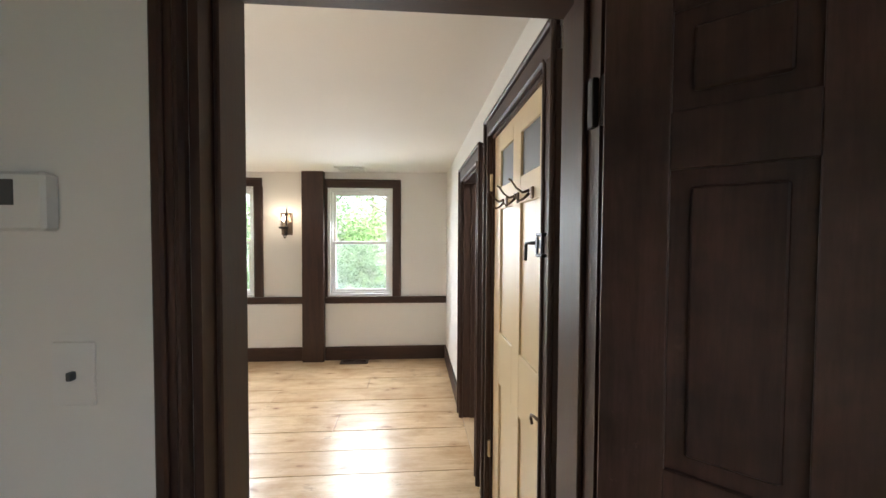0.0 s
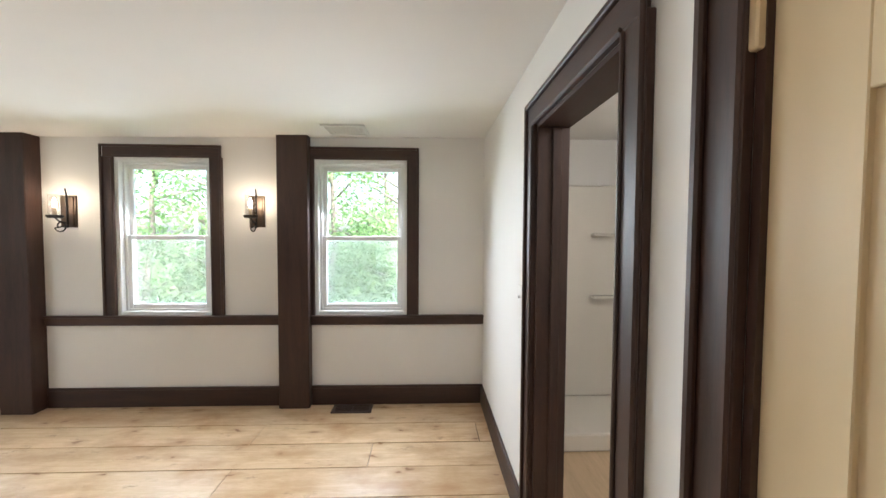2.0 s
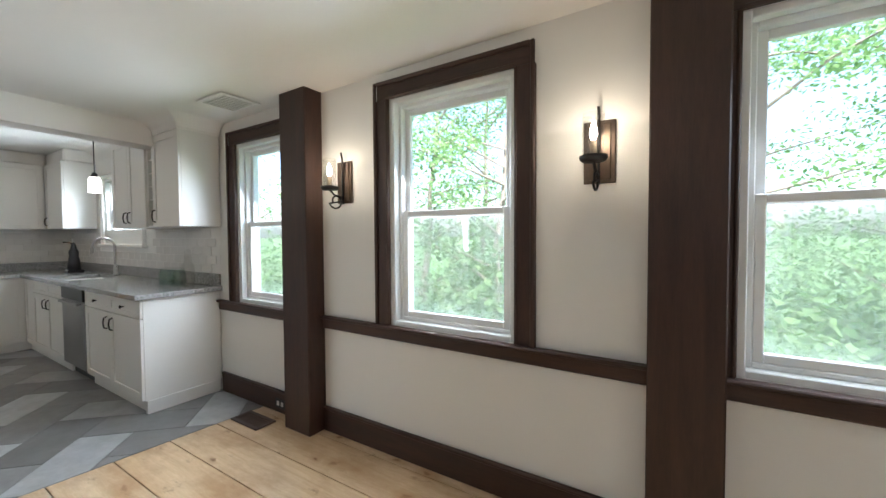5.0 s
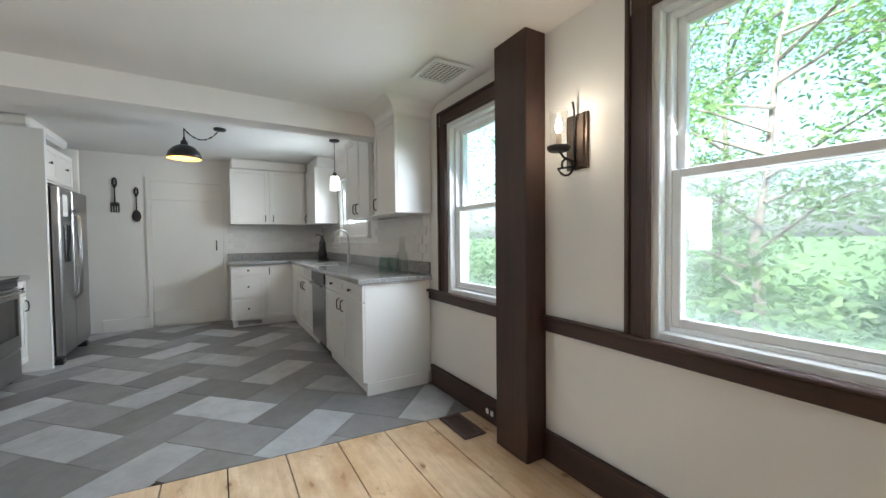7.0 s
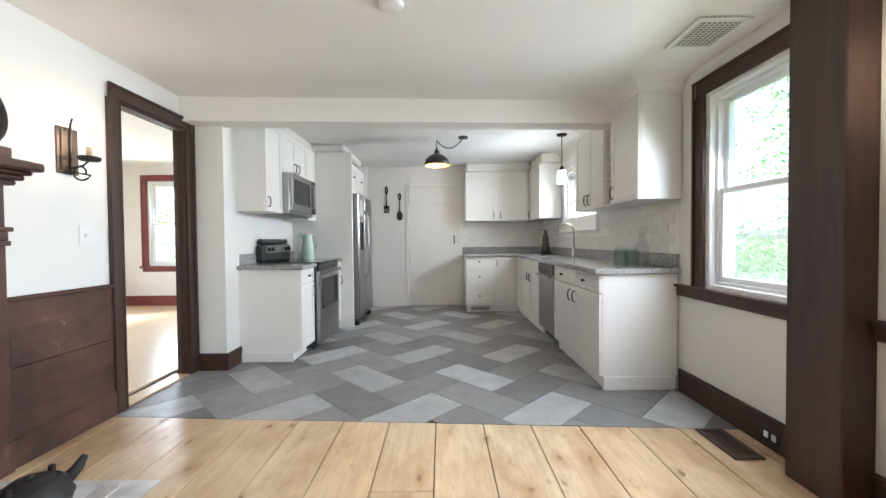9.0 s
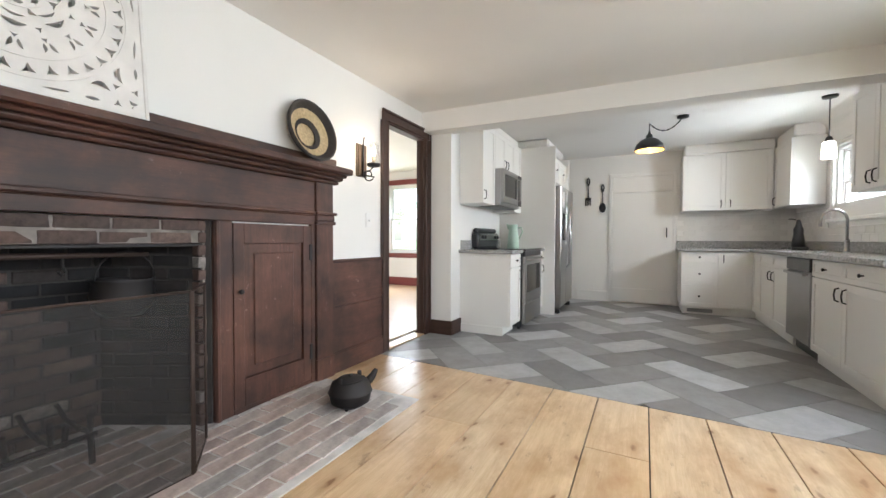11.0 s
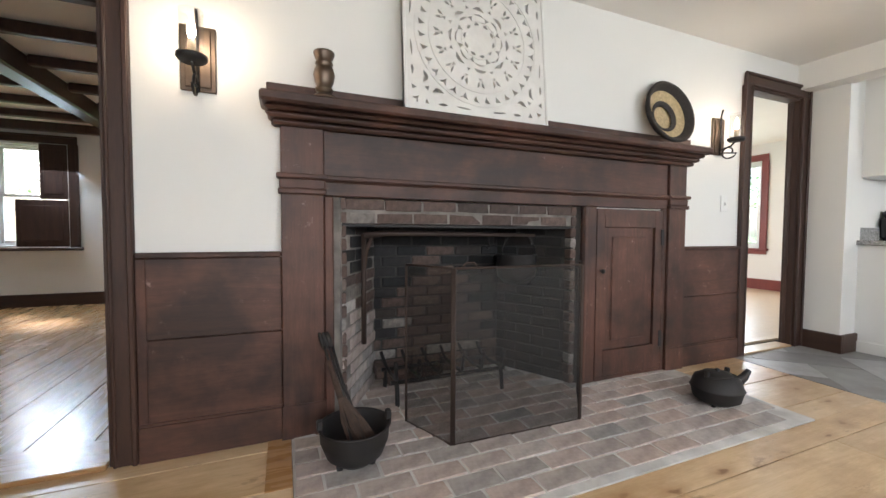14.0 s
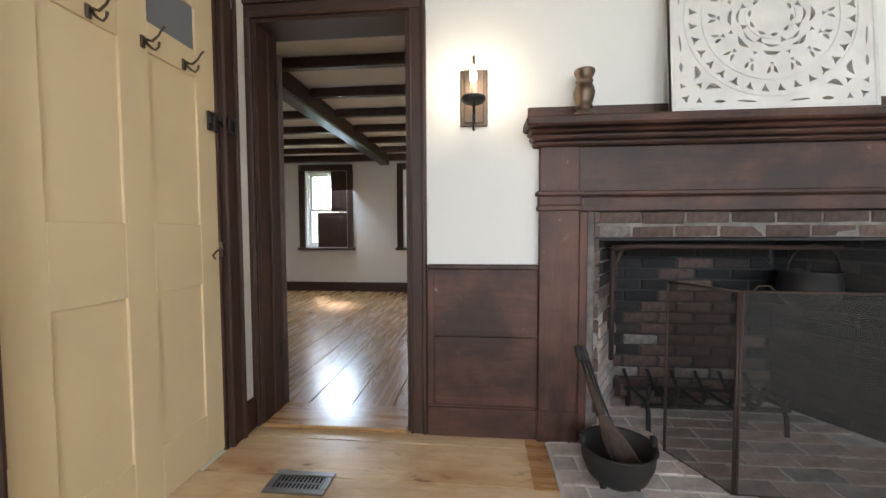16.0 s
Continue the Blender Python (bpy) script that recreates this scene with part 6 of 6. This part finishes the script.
# ---------------- candle sconces ----------------
def sconce(x, y, z, out):
    """Plate from z-0.135 to z+0.135, standing off the wall towards out."""
    t = thing("wall_sconce", (x, y, z), "dark iron candle sconce with clear glass, lit", "lamp", "candle sconces")
    f_ = lambda a, d, c: (x + a, y + out * d, z + c)
    bx_ = lambda a0, d0, c0, a1, d1, c1: (*f_(a0, d0, c0), *f_(a1, d1, c1))
    part("back_plate", boxes(bx_(-0.066, 0, -0.135, 0.066, 0.012, 0.135), bx_(-0.048, 0.01, -0.12, 0.048, 0.02, 0.12), bevel=0.003), PEWTER, t)
    part("finial", tube([f_(0, 0.022, -0.14), f_(0, 0.03, 0.0), f_(0, 0.028, 0.15), f_(0, 0.04, 0.19)], 0.006, None, 6), IRON, t)
    part("scroll", tube([f_(0, 0.022, -0.12)] + [f_(0, 0.085 - 0.058 * math.cos(a) * (1 - i * 0.045), -0.125 + 0.052 * math.sin(a) * (1 - i * 0.045)) for i, a in enumerate([radians(200 + 30 * k) for k in range(13)])], 0.0055, None, 6), IRON, t)
    part("stem", tube([f_(0, 0.03, -0.10), f_(0, 0.10, -0.085), f_(0, 0.135, -0.055)], 0.006, None, 6), IRON, t)
    part("pan", lathe([(0, 0), (0.045, 0.0), (0.055, 0.012), (0.055, 0.024), (0.048, 0.024), (0.045, 0.012), (0, 0.01)], 24, f_(0, 0.135, -0.06)), IRON, t)
    part("candle", lathe([(0, 0), (0.014, 0), (0.014, 0.075), (0, 0.078)], 14, f_(0, 0.135, -0.05)), IVORY, t)
    bl = part("bulb", lathe([(0, 0), (0.008, 0.002), (0.016, 0.022), (0.012, 0.05), (0.003, 0.075), (0, 0.078)], 14, f_(0, 0.135, 0.028)), BULB, t, "glowing flame bulb")
    bl.visible_shadow = False
    gl = part("glass", lathe([(0.043, 0), (0.043, 0.17), (0.0415, 0.17), (0.0415, 0.0)], 24, f_(0, 0.135, -0.036)), CLEARG, t, "clear glass cylinder")
    gl.visible_shadow = False
    l_ = new("sconce_light", bpy.data.lights.new("sconce_light", "POINT"))
    l_.data.energy, l_.data.color, l_.data.shadow_soft_size = SCONCE, (1.0, 0.76, 0.50), 0.02
    l_.location = f_(0, 0.135, 0.065)


sconce(-2.978, NORTH, 1.69, -1)
sconce(-1.41, NORTH, 1.70, -1)
sconce(-0.606, SOUTH, 1.68, 1)
sconce(-3.92, SOUTH, 1.68, 1)

# ---------------- trees outside ----------------
def tree(x, y, z, h, spread, leaves, seed, lean=0.0, low=0.25):
    rnd = random.Random(seed)
    t = thing("tree", (x, y, z), "young leafy deciduous tree outside the window", "tree", "trees outside")
    bm = bmesh.new()
    top = Vector((x + lean, y + rnd.uniform(-0.3, 0.3), z + h))
    base = Vector((x, y, z))
    pts = [base.lerp(top, i / 6) + Vector((rnd.uniform(-0.1, 0.1), rnd.uniform(-0.1, 0.1), 0)) * (0 < i) for i in range(7)]
    tube(pts, [0.075 * h / 5 * (1 - 0.13 * i) for i in range(7)], bm, 7)
    tips = []
    for k in range(16):
        s = low + (0.97 - low) * k / 15
        p = base.lerp(top, s)
        a = rnd.uniform(0, 6.28)
        reach = spread * (1.1 - 0.6 * abs(s - 0.5)) * rnd.uniform(0.6, 1.1)
        q = p + Vector((math.cos(a) * reach, math.sin(a) * reach, reach * rnd.uniform(0.1, 0.7)))
        mid = p.lerp(q, 0.5) + Vector((0, 0, rnd.uniform(-0.05, 0.15)))
        tube([p, mid, q], [0.028 * h / 5, 0.018 * h / 5, 0.006], bm, 5)
        tips += [(mid, 0.5), (p.lerp(q, 0.75), 0.6), (q, 0.7)]
    part("trunk", bm, BARK, t, "grey bark trunk with branching limbs")
    verts, faces = [], []
    for _ in range(leaves):
        c, r = rnd.choice(tips)
        d = Vector((rnd.gauss(0, 1), rnd.gauss(0, 1), rnd.gauss(0, 0.8)))
        p = c + d * r * spread * 0.22
        n1 = Vector((rnd.uniform(-1, 1), rnd.uniform(-1, 1), rnd.uniform(-0.6, 0.6))).normalized()
        n2 = n1.cross(Vector((rnd.uniform(-1, 1), rnd.uniform(-1, 1), rnd.uniform(-1, 1)))).normalized()
        s = rnd.uniform(0.03, 0.06)
        k = len(verts)
        verts += [p - n1 * s, p + n2 * s * 0.5, p + n1 * s * 1.1, p - n2 * s * 0.5]
        faces.append((k, k + 1, k + 2, k + 3))
    me = bpy.data.meshes.new("crown")
    me.from_pydata([tuple(v) for v in verts], [], faces)
    me.materials.append(LEAF)
    part("crown", me, LEAF, t, "loose bright green leaves")
    return t


rt = random.Random(5)
SPOTS = [(-0.6, 10.0, 5.6, 1.8), (-2.3, 11.0, 5.8, 2.0), (-4.1, 9.6, 5.2, 1.8), (-6.2, 10.4, 5.8, 2.0), (1.8, 11.0, 6.0, 2.0), (-8.6, 10.2, 5.4, 2.0), (3.2, 11.5, 6.5, 2.2), (-1.0, 12.0, 6.0, 2.3),
         (-3.2, 12.8, 6.2, 2.4), (-6.0, 13.0, 6.6, 2.5), (-9.5, 12.0, 6.4, 2.5), (-12.5, 9.5, 6.0, 2.3), (-13.5, -2.0, 5.5, 2.2), (-12.0, -5.5, 5.5, 2.0), (4.9, -12.0, 4.6, 2.3)]
for i, (x, y, h, s) in enumerate(SPOTS):
    tree(x, y, -0.62, h, s, 6500 if i < 7 else 5000, 20 + i, rt.uniform(-0.5, 0.5), 0.08)

# low shrubs along the house
rt = random.Random(9)
verts, faces = [], []
for _ in range(48000):
    x, y = rt.uniform(-15, 8), 8.6 + abs(rt.gauss(0, 3.4))
    p = Vector((x, y, -0.6 + abs(rt.gauss(0, 0.95)) * (0.6 + 0.4 * math.sin(x * 1.9 + y))))
    n1 = Vector((rt.uniform(-1, 1), rt.uniform(-1, 1), rt.uniform(-0.6, 0.6))).normalized()
    n2 = n1.cross(Vector((rt.uniform(-1, 1), rt.uniform(-1, 1), rt.uniform(-1, 1)))).normalized()
    s = rt.uniform(0.05, 0.11)
    k = len(verts)
    verts += [p - n1 * s, p + n2 * s * 0.5, p + n1 * s * 1.1, p - n2 * s * 0.5]
    faces.append((k, k + 1, k + 2, k + 3))
me = bpy.data.meshes.new("shrubs")
me.from_pydata([tuple(v) for v in verts], [], faces)
me.materials.append(LEAF)
tagged(new("shrubs", me), "tangled green shrubs beyond the windows", "shrub", kind="stuff")


# ---------------- floors, piece by piece ----------------
def piece(name, poly, z0, z1, mat, parent, inset=0.002):
    bm = prism(bmesh.new(), poly, z0, z1, inset)
    if len(bm.faces) == 0:
        bm.free()
        return None
    return part(name, bm, mat, parent)


floor = structure("floor", boxes((-9.0, -4.0, -0.14, 4.2, 5.2, -0.018)), GAP, "wide pine boards and grey kitchen tiles", "floor")
rb = random.Random(3)
BW = 0.2905
JOINTS = {11: (-1.21, 0.448), 10: (-0.328, -2.9), 9: (-1.19,), 8: (-2.1,), 7: (-0.5, -3.0), 6: (-3.365, -1.3), 5: (-2.2,), 3: (-3.30,), 2: (-1.5,)}
for row in range(-1, 14):
    y = 2.305 + (row - 4) * BW
    y1 = min(y + BW, NORTH + 0.01)
    if y > NORTH:
        break
    xs = sorted([EAST + 0.15, *JOINTS.get(row, ()), -4.3], reverse=True)
    for a, b in zip(xs, xs[1:]):
        poly = [(b + 0.0015, y + 0.003), (a - 0.0015, y + 0.003), (a - 0.0015, y1 - 0.003), (b + 0.0015, y1 - 0.003)]
        poly = clip(poly, -1, 0.065, 4.12 + 0.065 * 1.76 - 0.003)
        low, high = clip(poly, 0, 1, 1.872), clip(poly, 0, -1, -1.872)
        for q in (high, clip(low, -1, 0, 0.953), clip(low, 1, 0, -3.473)):
            if len(q) > 2:
                piece("floorboard", q, -0.02, rb.uniform(-0.001, 0.001), PINE, floor, 0.0015)
piece("border_board", [(-0.952, 1.045), (-0.855, 1.045), (-0.855, 1.44), (-0.952, 1.44)], -0.015, 0.004, PINE2, floor)

x = -0.96
while x < 4.06:
    w = 0.27 + rb.uniform(-0.04, 0.04)
    cut = rb.uniform(-2.5, -0.5)
    for a, b in ((-3.5, cut), (cut, 0.83)):
        piece("floorboard", [(x + 0.002, a + 0.002), (x + w - 0.002, a + 0.002), (x + w - 0.002, b - 0.002), (x + 0.002, b - 0.002)], -0.02, 0.0, PINE2Y, floor, 0.0015)
    x += w
y = -3.0
while y < 0.83:
    y1 = min(y + 0.085, 0.83)
    piece("floorboard", [(-8.70, y + 0.001), (-3.54, y + 0.001), (-3.54, y1 - 0.001), (-8.70, y1 - 0.001)], -0.02, 0.0, PALEOAK, floor, 0.001)
    y = y1

# white tiles behind the worktops
splash = structure("backsplash", boxes((-8.40, 4.9955, 1.02, -4.52, 4.9985, 1.43), (-8.4085, 3.58, 1.02, -8.4055, 4.995, 1.455)), WHITE, "white glazed tiles over the worktop", "backsplash")
for rw in range(6):
    z = 1.022 + rw * 0.0775
    off = 0.078 if rw % 2 else 0.0
    tm = None
    for c_ in range(26):
        x = -8.39 + off + c_ * 0.1555
        if x + 0.152 < -4.52 and z + 0.07 < 1.43 and not (z > 1.17 and -7.35 < x < -5.9):
            if tm is None:
                tm = solid("tile", boxes((0, 0, 0, 0.1525, 0.006, 0.0745), bevel=0.0015), SUBWAY)
            t_ = new("tile", tm)
            t_.parent = splash
            t_.location = (x, 4.990, z)
    for c_ in range(9):
        y = 3.59 + (0.078 if rw % 2 else 0.0) + c_ * 0.1555
        if y + 0.152 < 4.98 and z + 0.07 < 1.46:
            if c_ == 0:
                tw = solid("tile", boxes((0, 0, 0, 0.006, 0.1525, 0.0745), bevel=0.0015), SUBWAY)
            t_ = new("tile", tw)
            t_.parent = splash
            t_.location = (-8.406, y, z)

# herringbone tiles
structure("floor_grout", boxes((-8.41, 1.03, -0.018, -4.2, 5.0, -0.006)), GROUT, "pale grout between tiles", "floor")
TW, TL, A0 = 0.3165, 0.633, radians(45)
ca, sa = math.cos(A0), math.sin(A0)
for i in range(-24, 25):
    for j in range(-14, 15):
        for kind in (0, 1):
            u0, v0 = i * TW + j * 2 * TW * 1.0, -i * TW + j * 2 * TW
            # a pair: one lying along u, one standing along v
            if kind == 0:
                r = (u0, v0, u0 + TL, v0 + TW)
            else:
                r = (u0 + TW, v0 + TW, u0 + 2 * TW, v0 + TW + TL)
            g = 0.002
            quad = [(r[0] + g, r[1] + g), (r[2] - g, r[1] + g), (r[2] - g, r[3] - g), (r[0] + g, r[3] - g)]
            poly = [(-4.97 + u * ca - v * sa, 2.247 + u * sa + v * ca) for u, v in quad]
            for n_ in ((-1, 0, 8.405), (0, -1, -1.035), (0, 1, 4.995), (1, -0.065, -4.12 - 0.065 * 1.76 - 0.002)):
                poly = clip(poly, *n_) if len(poly) > 2 else []
            if len(poly) > 2:
                area = abs(sum(poly[q][0] * poly[(q + 1) % len(poly)][1] - poly[(q + 1) % len(poly)][0] * poly[q][1] for q in range(len(poly)))) / 2
                if area > 0.002:
                    piece("tile", poly, -0.012, 0.0, TILE_PALE if i % 3 == 2 * kind else TILE, floor, 0.001)
